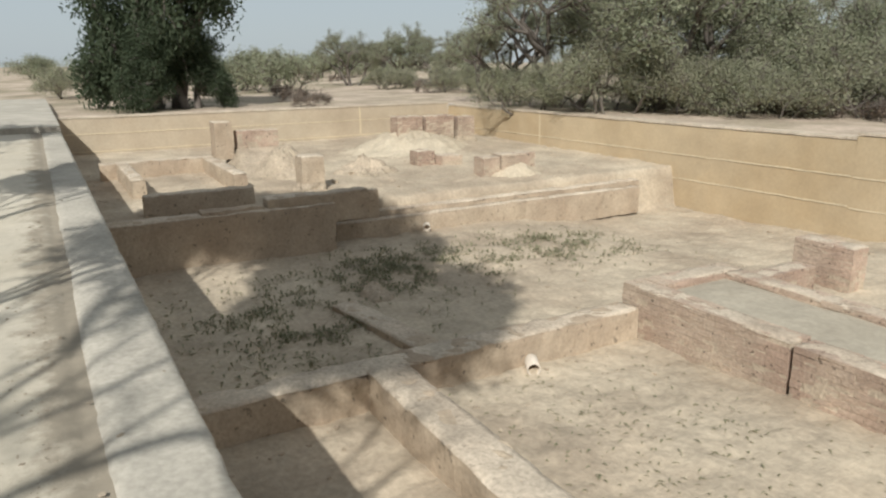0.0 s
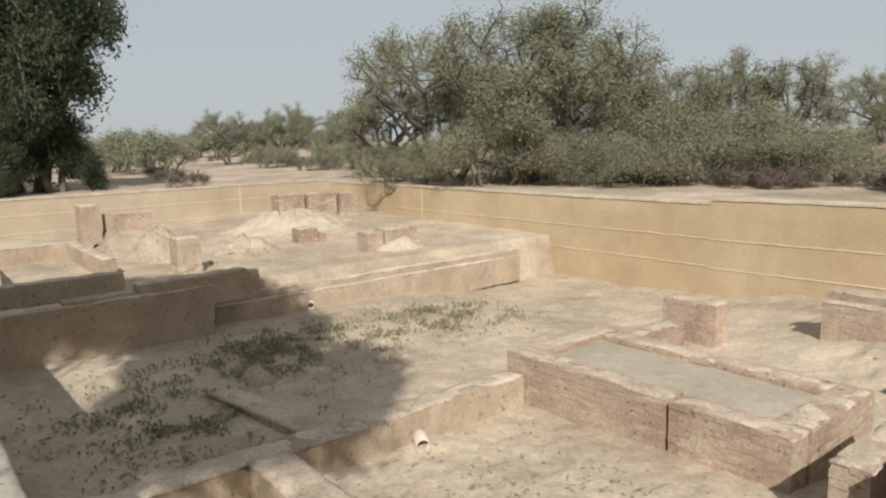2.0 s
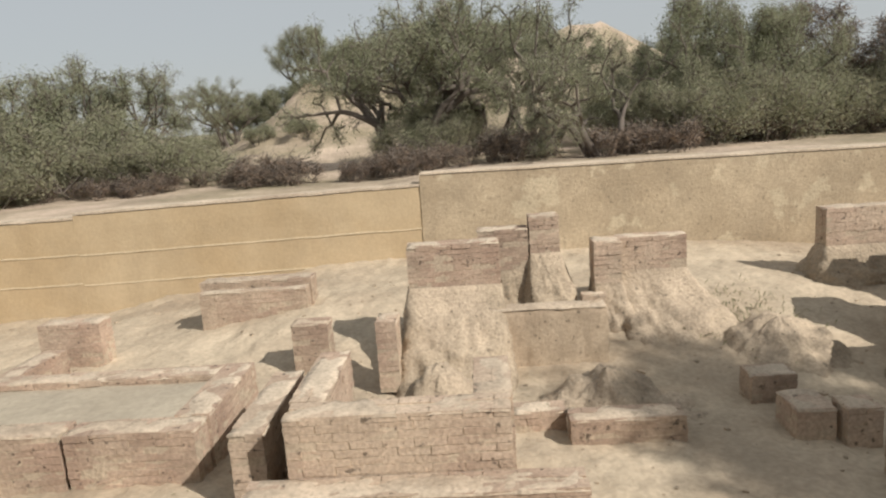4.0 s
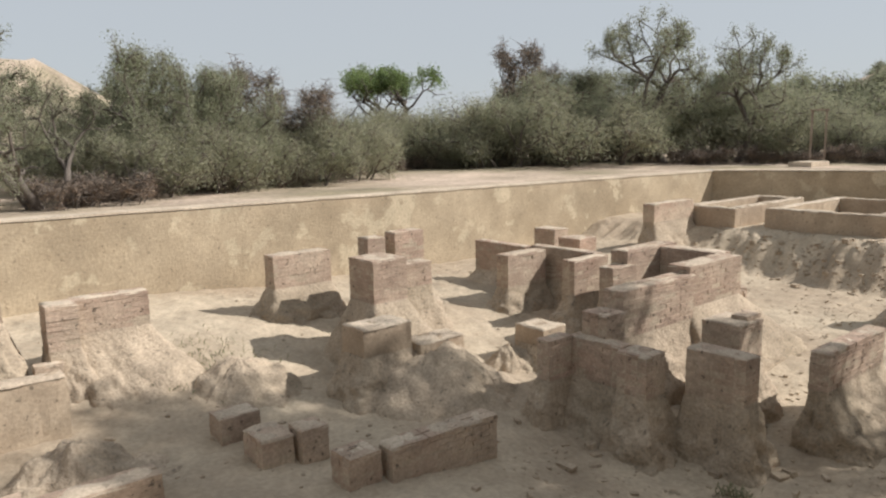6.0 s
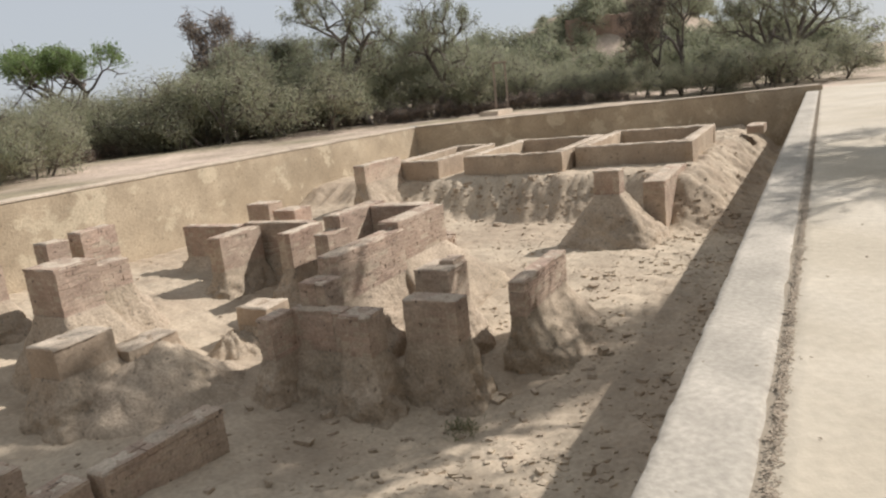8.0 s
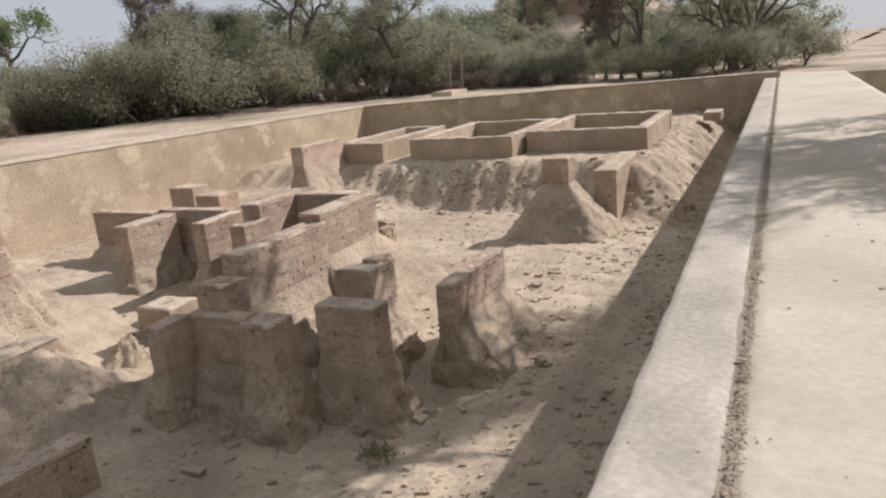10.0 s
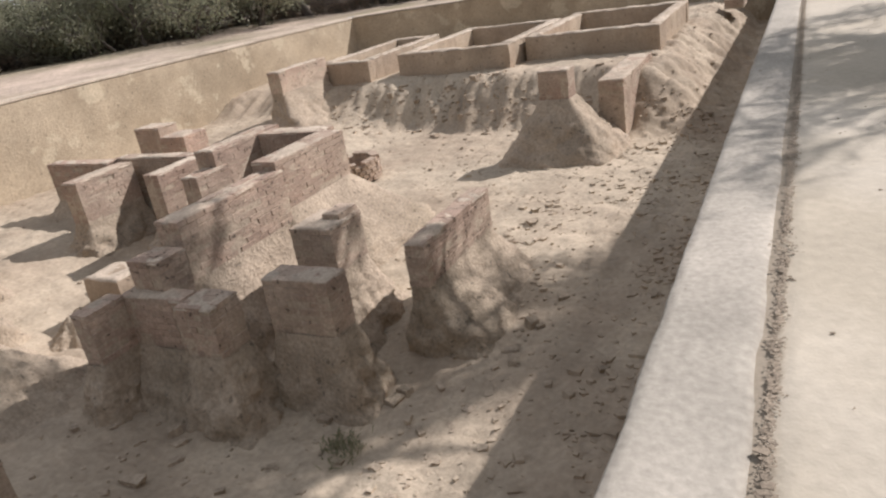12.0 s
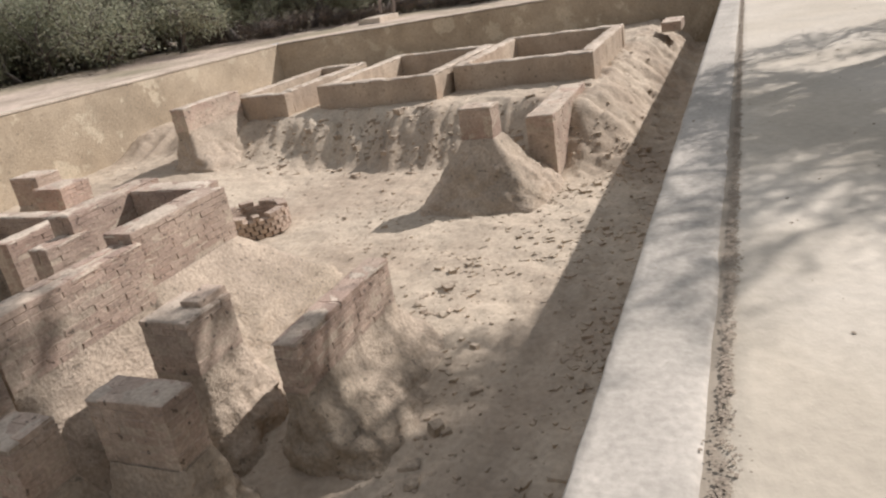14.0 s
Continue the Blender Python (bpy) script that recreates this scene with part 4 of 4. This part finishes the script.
first = {}
for proto, az, d, scale, turn, wide in (
    # behind the north wall, from west to east
    (kikar, -51.0, 29, 1.05, 20, 0.9), (green, -43.5, 28, 1.12, 0, 1.0), (green, -38, 30, 0.85, 130, 1.1), (kikar, -56, 34, 0.75, 200, 1.0),
    (bush, -47, 26, 0.75, 75, 1.1), (bush, -41, 26, 0.7, 310, 1.2), (bush, -53.5, 28, 0.6, 140, 1.2),
    (bush, -34, 28, 0.95, 10, 1.1), (kikar, -31.5, 32, 0.85, 250, 0.9), (kikar, -26.3, 31, 0.8, 80, 0.9), (bush, -29, 27, 0.9, 140, 1.1), (bush, -24, 26, 0.62, 200, 1.3), (bush, -37, 25, 0.55, 15, 1.3), (bush, -23, 29, 0.5, 90, 1.0),
    (kikar, -19, 46, 0.75, 300, 0.95), (green, -12.6, 47, 0.72, 40, 0.7), (kikar_b, -5.0, 24.6, 1.05, 30, 0.72), (kikar, -4.5, 27, 1.05, 170, 0.8), (kikar_b, 1.0, 27, 1.1, 200, 0.75), (bush, -3, 25, 0.6, 250, 1.1), (kikar, 4.5, 31, 0.95, 260, 0.8),
    (kikar_b, 10.2, 20.6, 0.62, 100, 0.8), (green, 17.7, 25, 0.8, 210, 0.7), (bush, 13.5, 26, 0.95, 0, 0.8), (green, 22, 26, 0.7, 60, 0.75), (bush, 16, 23, 0.7, 160, 1.0), (bush, 20.5, 24, 0.75, 300, 1.0), (bush, 12, 30, 0.9, 40, 1.0),
    (bare, 25.4, 29, 1.0, 20, 1.1), (bush, 28, 27, 0.9, 90, 0.9), (bush, 24, 25.5, 0.6, 190, 1.1), (bare, 29.5, 29, 0.8, 140, 1.3), (bush, 31.3, 29, 0.85, 300, 0.9),
    (umbrella, 37.1, 40, 1.12, 0, 0.95), (bush, 35, 38, 1.0, 30, 1.0), (bush, 39.5, 38, 1.0, 220, 1.0), (bare, 43.8, 42, 1.5, 250, 1.0), (bush, 42.3, 37, 1.1, 20, 1.0), (bush, 46.5, 37, 1.3, 120, 1.1), (green, 49, 40, 0.85, 320, 1.0),
    (bush, 51.5, 37, 1.15, 60, 1.1), (twisted, 57.0, 39, 1.02, 40, 0.8), (twisted, 61.8, 40, 0.84, 190, 0.75), (bush, 55, 42, 1.3, 10, 1.1), (green, 60, 44, 0.9, 280, 1.0), (bush, 64, 42, 1.2, 15, 1.1), (green, 52, 46, 0.95, 70, 1.0), (green, 46, 46, 0.85, 170, 1.0), (bush, 33, 36, 1.0, 60, 1.0),
    (far_bush, -14.5, 47, 0.5, 20, 1.1), (far_bush, -11, 45, 0.55, 140, 1.1), (far_bush, -8, 46, 0.7, 200, 1.1), (far_bush, -16.8, 40, 0.28, 60, 1.2), (far_bush, -13.5, 39, 0.25, 250, 1.3), (far_bush, -5, 46, 0.75, 90, 1.1), (far_bush, -2, 44, 0.7, 10, 1.2), (far_bush, 3, 46, 0.7, 10, 1.2),
    # the wooded rise in the east
    (bush, 68, 42, 0.8, 130, 1.2), (bush, 71, 43, 0.72, 60, 1.2), (bush, 74, 42, 0.6, 200, 1.3), (bush, 77.5, 43, 0.66, 10, 1.3), (twisted, 80.8, 44, 0.95, 100, 0.55), (bare, 79.6, 43, 1.25, 60, 0.8), (bush, 82, 42, 0.6, 220, 1.2), (bush, 86, 43, 0.8, 130, 1.2), (kikar, 87.5, 47, 1.15, 30, 0.8), (bush, 90, 46, 0.8, 30, 1.3), (bush, 66, 47, 1.1, 260, 1.2),
    (far_bush, 69.5, 58, 1.1, 0, 1.1), (far_bush, 73.5, 70, 0.85, 70, 1.3), (far_bush, 71.5, 64, 0.8, 190, 1.2), (far_bush, 77, 68, 0.75, 40, 1.4), (far_bush, 79.5, 62, 0.85, 260, 1.2), (far_bush, 83, 60, 0.9, 10, 1.3), (far_bush, 86, 66, 1.0, 80, 1.3), (far_bush, 75.5, 54, 0.7, 150, 1.2), (far_bush, 72.5, 52, 0.65, 310, 1.2), (far_bush, 80, 52, 0.75, 220, 1.2), (far_bush, 84.5, 51, 0.8, 110, 1.2), (far_bush, 89, 58, 1.1, 30, 1.3), (far_bush, 67, 66, 1.1, 90, 1.2), (far_bush, 63, 58, 1.3, 20, 1.2), (far_bush, 57, 60, 1.4, 200, 1.3),
    # the open land in the west
    (shade, -81.3, 33, 1.15, 0, 0.58), (shade, -82.8, 31.5, 0.42, 90, 0.9), (shade, -79.6, 32, 0.4, 200, 0.9), (bush, -87, 46, 0.6, 30, 1.4), (far_bush, -77, 52, 0.75, 130, 1.3), (far_bush, -73, 48, 0.75, 200, 1.0),
    (far_bush, -74.5, 110, 1.1, 0, 1.0), (far_bush, -71, 120, 1.0, 80, 1.2), (kikar, -67.5, 58, 0.72, 50, 1.0), (kikar, -64, 56, 0.75, 220, 1.0),
    (kikar, -61, 54, 0.65, 300, 1.1), (bush, -64.5, 50, 0.5, 40, 1.2), (bush, -59, 44, 0.6, 150, 1.2), (far_bush, -89, 120, 0.9, 0, 2.0),
    (far_bush, -84, 110, 0.9, 70, 2.0), (far_bush, -69, 90, 0.8, 20, 2.0), (far_bush, -80, 130, 1.0, 20, 2.0), (far_bush, -66, 100, 1.0, 10, 2.0), (far_bush, -60, 90, 0.9, 10, 1.6),
):
    x, y = at(az, d)
    if proto.name not in first:
        first[proto.name] = 1
        settle(proto, x, y, turn, scale, wide)
    else:
        plant(proto, x, y, scale, turn, wide)
# unseen trees south of the walk, added so that their crowns shade it and the pit
settle(canopy, -2.6, -4.6, 40, 1.1, 0.74)
settle(canopy_open, 13.3, -3.4, 160, 1.35, 0.74)
plant(canopy, -5.2, -4.2, 1.02, 150, 0.72, "tall leafy tree behind the walkway")
plant(canopy, -7.5, -4.3, 0.98, 260, 0.72, "tall leafy tree behind the walkway")
plant(shade, -17.3, -7.3, 0.8, 200, 1.0, "dense dark-leaved tree beside the walkway")
plant(kikar, 12.0, -5.9, 1.1, 80, 0.66, "thorn tree that dapples the walkway with shade")
plant(kikar, 14.4, -6.1, 1.22, 210, 0.78, "thorn tree that dapples the walkway with shade")

rng = random.Random(8)
for cx, cy, sx, sy, count in ((70, 17, 13, 11, 26), (3, 56, 14, 8, 16), (40, 45, 12, 8, 12)):
    for _ in range(count):
        x, y = rng.gauss(cx, sx), rng.gauss(cy, sy)
        if math.hypot(x - EYE[0], y - EYE[1]) > 46 and x < 95:
            plant(far_bush, x, y, rng.uniform(0.45, 0.85), rng.uniform(0, 360), rng.uniform(0.9, 1.4))
SCRUB_EDGE = ((-27, 21.5), (-16, 20.0), (-9, 21.0), (0.6, 18.6), (7, 21.8), (13, 24.5), (22, 29.5), (26, 23.5), (29, 19.5), (32, 15), (36, 8))
settle(brush, -20, 21.2, 30, 0.9)
for (ax, ay), (bx, by) in zip(SCRUB_EDGE, SCRUB_EDGE[1:]):
    n = round(math.hypot(bx - ax, by - ay) / 0.75)
    for i in range(n):
        u = (i + rng.random()) / n
        plant(brush, ax + (bx - ax) * u + rng.gauss(0, 0.5), ay + (by - ay) * u + abs(rng.gauss(0, 1.1)) + 0.2, rng.uniform(0.4, 0.95), rng.uniform(0, 360), rng.uniform(0.9, 1.6))
for _ in range(22):
    plant(brush, rng.uniform(-75, -32), rng.uniform(4, 40), rng.uniform(0.4, 0.9), rng.uniform(0, 360), rng.uniform(0.9, 1.5))


# ---- strewn matter ----
def strewn(name, places, mat, label, kind_word, seed, size, stone=True):
    """Stones or flakes as one mesh: each an uneven little block."""
    r = random.Random(seed)
    verts, faces = [], []
    for x, y, z in places:
        s = size * r.lognormvariate(0, 0.45)
        a = r.uniform(0, math.pi)
        ca, sa = math.cos(a), math.sin(a)
        sx, sy, sz = s * r.uniform(0.7, 1.3), s * r.uniform(0.5, 1.0), s * (r.uniform(0.35, 0.7) if stone else 0.15)
        k = len(verts)
        for kz in (-1, 1):
            for ky in (-1, 1):
                for kx in (-1, 1):
                    u, v = kx * sx * r.uniform(0.6, 1.1), ky * sy * r.uniform(0.6, 1.1)
                    verts.append((x + u * ca - v * sa, y + u * sa + v * ca, z + sz * 0.5 + kz * sz * r.uniform(0.6, 1.1)))
        faces += [tuple(k + i for i in f) for f in CUBE_F]
    me = bpy.data.meshes.new(name)
    me.from_pydata(verts, [], faces)
    me.materials.append(mat)
    return tagged(new(name, me), label, kind_word, kind="stuff")


r = random.Random(21)
pl = []
while len(pl) < 7000:
    x, y = r.uniform(-29, 28), r.uniform(0.2, 14.8)
    near = 1.0 if 3 < x < 18 and y < 9 else 0.3
    if r.random() < near * max(0.0, 0.45 + 1.1 * fbm(x * 0.5, y * 0.5, 33)):
        pl.append((x, y, floor_z(x, y) - 0.008))
strewn("pebbles", pl, M_EARTH, "scattered clods and pebbles on the pit floor", "pebbles", 3, 0.014)
pl = []
while len(pl) < 5200:
    x, y = r.uniform(2, 15), r.uniform(0.1, 7)
    if r.random() < max(0.0, 0.4 + 1.2 * fbm(x * 0.8, y * 0.8, 17)) * (1.0 if y < 4.5 else 0.5):
        pl.append((x, y, floor_z(x, y) - 0.006))
strewn("clods", pl[::2], M_FLOOR, "loose crumbled clods over the trodden silt", "clods", 13, 0.014)
pl = []
while len(pl) < 340:
    c = r.choice(((4.2, 4.6, 0.9), (3.6, 5.6, 0.8), (5.6, 2.9, 0.7), (6.0, 2.5, 0.7), (6.9, 2.2, 0.6), (4.6, 2.9, 0.8), (3.6, 3.6, 1.2), (10.5, 2.3, 1.2), (15.3, 7.5, 1.2), (-21.5, 7.5, 1.5), (0.8, 8.4, 1.2), (-1.0, 8.0, 1.0), (16.0, 2.0, 1.0), (17.5, 1.7, 1.2), (19.5, 1.6, 1.4)))
    x, y = r.gauss(c[0], c[2]), r.gauss(c[1], c[2] * 0.6)
    if 0.1 < y < 14.9:
        pl.append((x, y, floor_z(x, y) - 0.015))
strewn("rubble", pl, M_EARTH, "broken brick rubble and clods on the ground", "rubble", 4, 0.034)
pl = []
while len(pl) < 1500:
    x, y = r.uniform(2.5, 16), abs(r.gauss(0, 1.6)) + 0.06
    if y < 5 and r.random() < max(0.0, 0.25 + 1.6 * fbm(x * 0.9, y * 0.9, 41)):
        pl.append((x, y, floor_z(x, y) - 0.014))
strewn("crumbled_earth", pl, M_FLOOR, "crumbled lumps of silt along the foot of the wall", "clods", 19, 0.03)
ring = [(9.5 + 0.36 * math.cos(a), 3.05 + 0.36 * math.sin(a), floor_z(9.5, 3.05) - 0.01) for a in [i * 0.285 for i in range(22)]]
strewn("stone_ring", ring, M_EARTH, "small ring of half-buried stones on the pit floor", "stones", 6, 0.04)
# rough fluted face of the bank under the box rooms
pl = []
while len(pl) < 2000:
    x, y = r.uniform(15.2, 17.2), r.uniform(3.0, 11.0)
    pl.append((x, y, floor_z(x, y) - 0.04))
strewn("bank_clods", pl, M_EARTH, "knobbly eroded clods on the bank face", "clods", 7, 0.03)
# dark litter along the joint of coping and walkway
pl = []
for _ in range(15000):
    x = r.uniform(-24, 30) if r.random() < 0.15 else r.uniform(-3, 30)
    w = 0.013 + 0.022 * max(0, fbm(x * 1.1, 0, 5)) + 0.015 * max(0, fbm(x * 5, 3, 5))
    pl.append((x, -0.5 + r.gauss(-0.01, w) if x > -3 else -0.62 - abs(r.gauss(0, 0.13)), 0.0))
strewn("leaf_litter", pl, M_LITTER, "dark dry leaf litter along the edge of the walkway", "litter", 9, 0.0052, stone=False)
pl = [(r.uniform(-20, 25), r.uniform(-2.9, -0.02), 0.002) for _ in range(420)]
strewn("flakes", pl, M_LITTER, "scattered dry leaf flakes on the walkway", "litter", 10, 0.008, stone=False)


def weeds():
    q = random.Random(14)
    verts, faces = [], []
    n = 0
    while n < 4500:
        x, y = q.uniform(-16.2, -10.3), q.uniform(0.4, 11)
        d = 1.1 * math.exp(-(((x + 14.4) / 1.1) ** 2 + ((y - 5.0) / 1.3) ** 2)) + 0.8 * math.exp(-(((x + 14.3) / 1.0) ** 2 + ((y - 8.6) / 1.4) ** 2)) + 0.7 * math.exp(-(((x + 12.6) / 1.5) ** 2 + ((y - 2.4) / 1.2) ** 2))
        if q.random() > d * max(0.0, 0.35 + 1.3 * fbm(x * 1.7, y * 1.7, 4)):
            continue
        n += 1
        z = floor_z(x, y)
        a, l, w = q.uniform(0, 6.28), q.uniform(0.02, 0.06), q.uniform(0.01, 0.022)
        ca, sa = math.cos(a), math.sin(a)
        up = q.uniform(0.01, 0.09)
        k = len(verts)
        verts += [(x, y, z), (x + l * ca - w * sa, y + l * sa + w * ca, z + up), (x + 2 * l * ca, y + 2 * l * sa, z + up * 0.8), (x + l * ca + w * sa, y + l * sa - w * ca, z + up)]
        faces.append((k, k + 1, k + 2, k + 3))
    ob = raw_mesh("weeds", verts, faces, M_WEED, None)
    tagged(ob, "creeping grey-green weeds spread over the silt", "weeds", kind="stuff")
    verts, faces = [], []
    for _ in range(420):
        x, y = q.gauss(-7.6, 1.2), q.gauss(4.2, 0.9)
        if not (-9.6 < x < -4 and 2.8 < y < 6.1):
            continue
        z = floor_z(x, y)
        a, l, w = q.uniform(0, 6.28), q.uniform(0.02, 0.05), q.uniform(0.006, 0.014)
        ca, sa = math.cos(a), math.sin(a)
        k = len(verts)
        verts += [(x, y, z), (x + l * ca - w * sa, y + l * sa + w * ca, z + 0.02), (x + 2 * l * ca, y + 2 * l * sa, z + 0.012), (x + l * ca + w * sa, y + l * sa - w * ca, z + 0.02)]
        faces.append((k, k + 1, k + 2, k + 3))
    ob = raw_mesh("dry_leaves", verts, faces, M_WEED, None)
    tagged(ob, "thin scatter of dry leaves on the silt", "leaves", kind="stuff")


weeds()


def tuft(x0, y0, spread, count, seed, label):
    q = random.Random(seed)
    verts, faces = [], []
    for _ in range(count):
        x, y = q.gauss(x0, spread), q.gauss(y0, spread)
        z, a, l, w = floor_z(x, y), q.uniform(0, 6.28), q.uniform(0.03, 0.09), q.uniform(0.006, 0.014)
        ca, sa, up = math.cos(a), math.sin(a), q.uniform(0.03, 0.12)
        k = len(verts)
        verts += [(x, y, z), (x + l * ca - w * sa, y + l * sa + w * ca, z + up), (x + 1.6 * l * ca, y + 1.6 * l * sa, z + up * 1.2), (x + l * ca + w * sa, y + l * sa - w * ca, z + up)]
        faces.append((k, k + 1, k + 2, k + 3))
    tagged(raw_mesh("grass_tuft", verts, faces, M_WEED, None), label, "grass", kind="stuff")


tuft(4.75, 3.45, 0.12, 130, 1, "small green grass tuft at the foot of a pier")
tuft(0.9, 10.3, 0.5, 300, 2, "thin dry weeds on a hump of earth")


# ---- frame stand and far ruins ----
def frame_stand():
    x, y = at(67.3, 38)
    ob = new("metal_stand")
    ob.location = (x, y, land_z(x, y))
    ob.rotation_euler = (0, 0, radians(22))
    for px in (-0.5, 0.5):
        for py in (-0.3, 0.3):
            bm = bmesh.new()
            box(bm, px - 0.035, px + 0.035, py - 0.035, py + 0.035, 0, 2.5)
            part("post", bm, M_RUST, ob)
    for z in (2.4, 1.3):
        bm = bmesh.new()
        box(bm, -0.6, 0.6, -0.34, -0.28, z, z + 0.07)
        box(bm, -0.6, 0.6, 0.28, 0.34, z, z + 0.07)
        part("crossbar", bm, M_RUST, ob)
    bm = bmesh.new()
    box(bm, -0.65, 0.65, -0.4, 0.4, 2.475, 2.53)
    part("top_board", bm, M_RUST, ob)
    tagged(ob, "rusty four-legged frame stand among the bushes", "stand")
    ob = new("plinth")
    px, py = at(66.8, 35.5)
    ob.location = (px, py, land_z(px, py))
    bm = bmesh.new()
    rough_box(bm, -0.9, 0.9, -0.5, 0.5, -0.2, 0.22, amp=0.01)
    part("slab", bm, M_CAP, ob)
    tagged(ob, "low pale cement plinth on the sand", "plinth")


frame_stand()


def far_ruin(az, d, w, h, label):
    x, y = at(az, d)
    bm = bmesh.new()
    rough_box(bm, -w / 2, w / 2, -0.6, 0.6, -1.0, h, amp=0.12, step=0.5, seed=az, top_amp=0.5)
    ob = part("ruined_wall", bm, M_RED)
    ob.location = (x, y, land_z(x, y))
    ob.rotation_euler = (0, 0, radians(-az))
    tagged(ob, label, "ruin", group="far ruins")


far_ruin(71, 64, 5, 0.9, "far pinkish brick ruin on a wooded mound")
far_ruin(75, 66, 6, 1.4, "far pinkish brick ruin on a wooded mound")
far_ruin(78.5, 63, 5, 0.9, "far pinkish brick ruin on a wooded mound")

# ---- bricks of the nearest stubs ----
BRICK_MESHES = []
for k in range(4):
    q = random.Random(100 + k)
    bm = bmesh.new()
    vs = box(bm, -0.5, 0.5, -0.5, 0.5, -0.5, 0.5)
    bmesh.ops.bevel(bm, geom=list(bm.edges), offset=0.045, segments=1, affect="EDGES")
    for v in bm.verts:
        v.co += Vector((q.gauss(0, 0.012), q.gauss(0, 0.02), q.gauss(0, 0.03)))
    me = bpy.data.meshes.new("brick")
    bm.to_mesh(me)
    bm.free()
    me.materials.append(M_BRICK)
    BRICK_MESHES.append(me)
for parent, places, hy, ch, seed in NEAR_BRICKS:
    q = random.Random(seed)
    for x, y, z, turned, ln in places:
        sx, sy = (ln, BD) if turned == 0 else (BD, ln) if turned == 1 else (ln, max(0.06, 2 * (hy - BD - JOINT)))
        b = new("brick", q.choice(BRICK_MESHES))
        b.parent = parent
        b.location = (x + q.gauss(0, 0.003), y + q.gauss(0, 0.003), z + q.gauss(0, 0.0015))
        b.rotation_euler = (q.gauss(0, 0.008), q.gauss(0, 0.008), q.gauss(0, 0.012))
        b.scale = (sx, sy, ch - JOINT * 0.6)
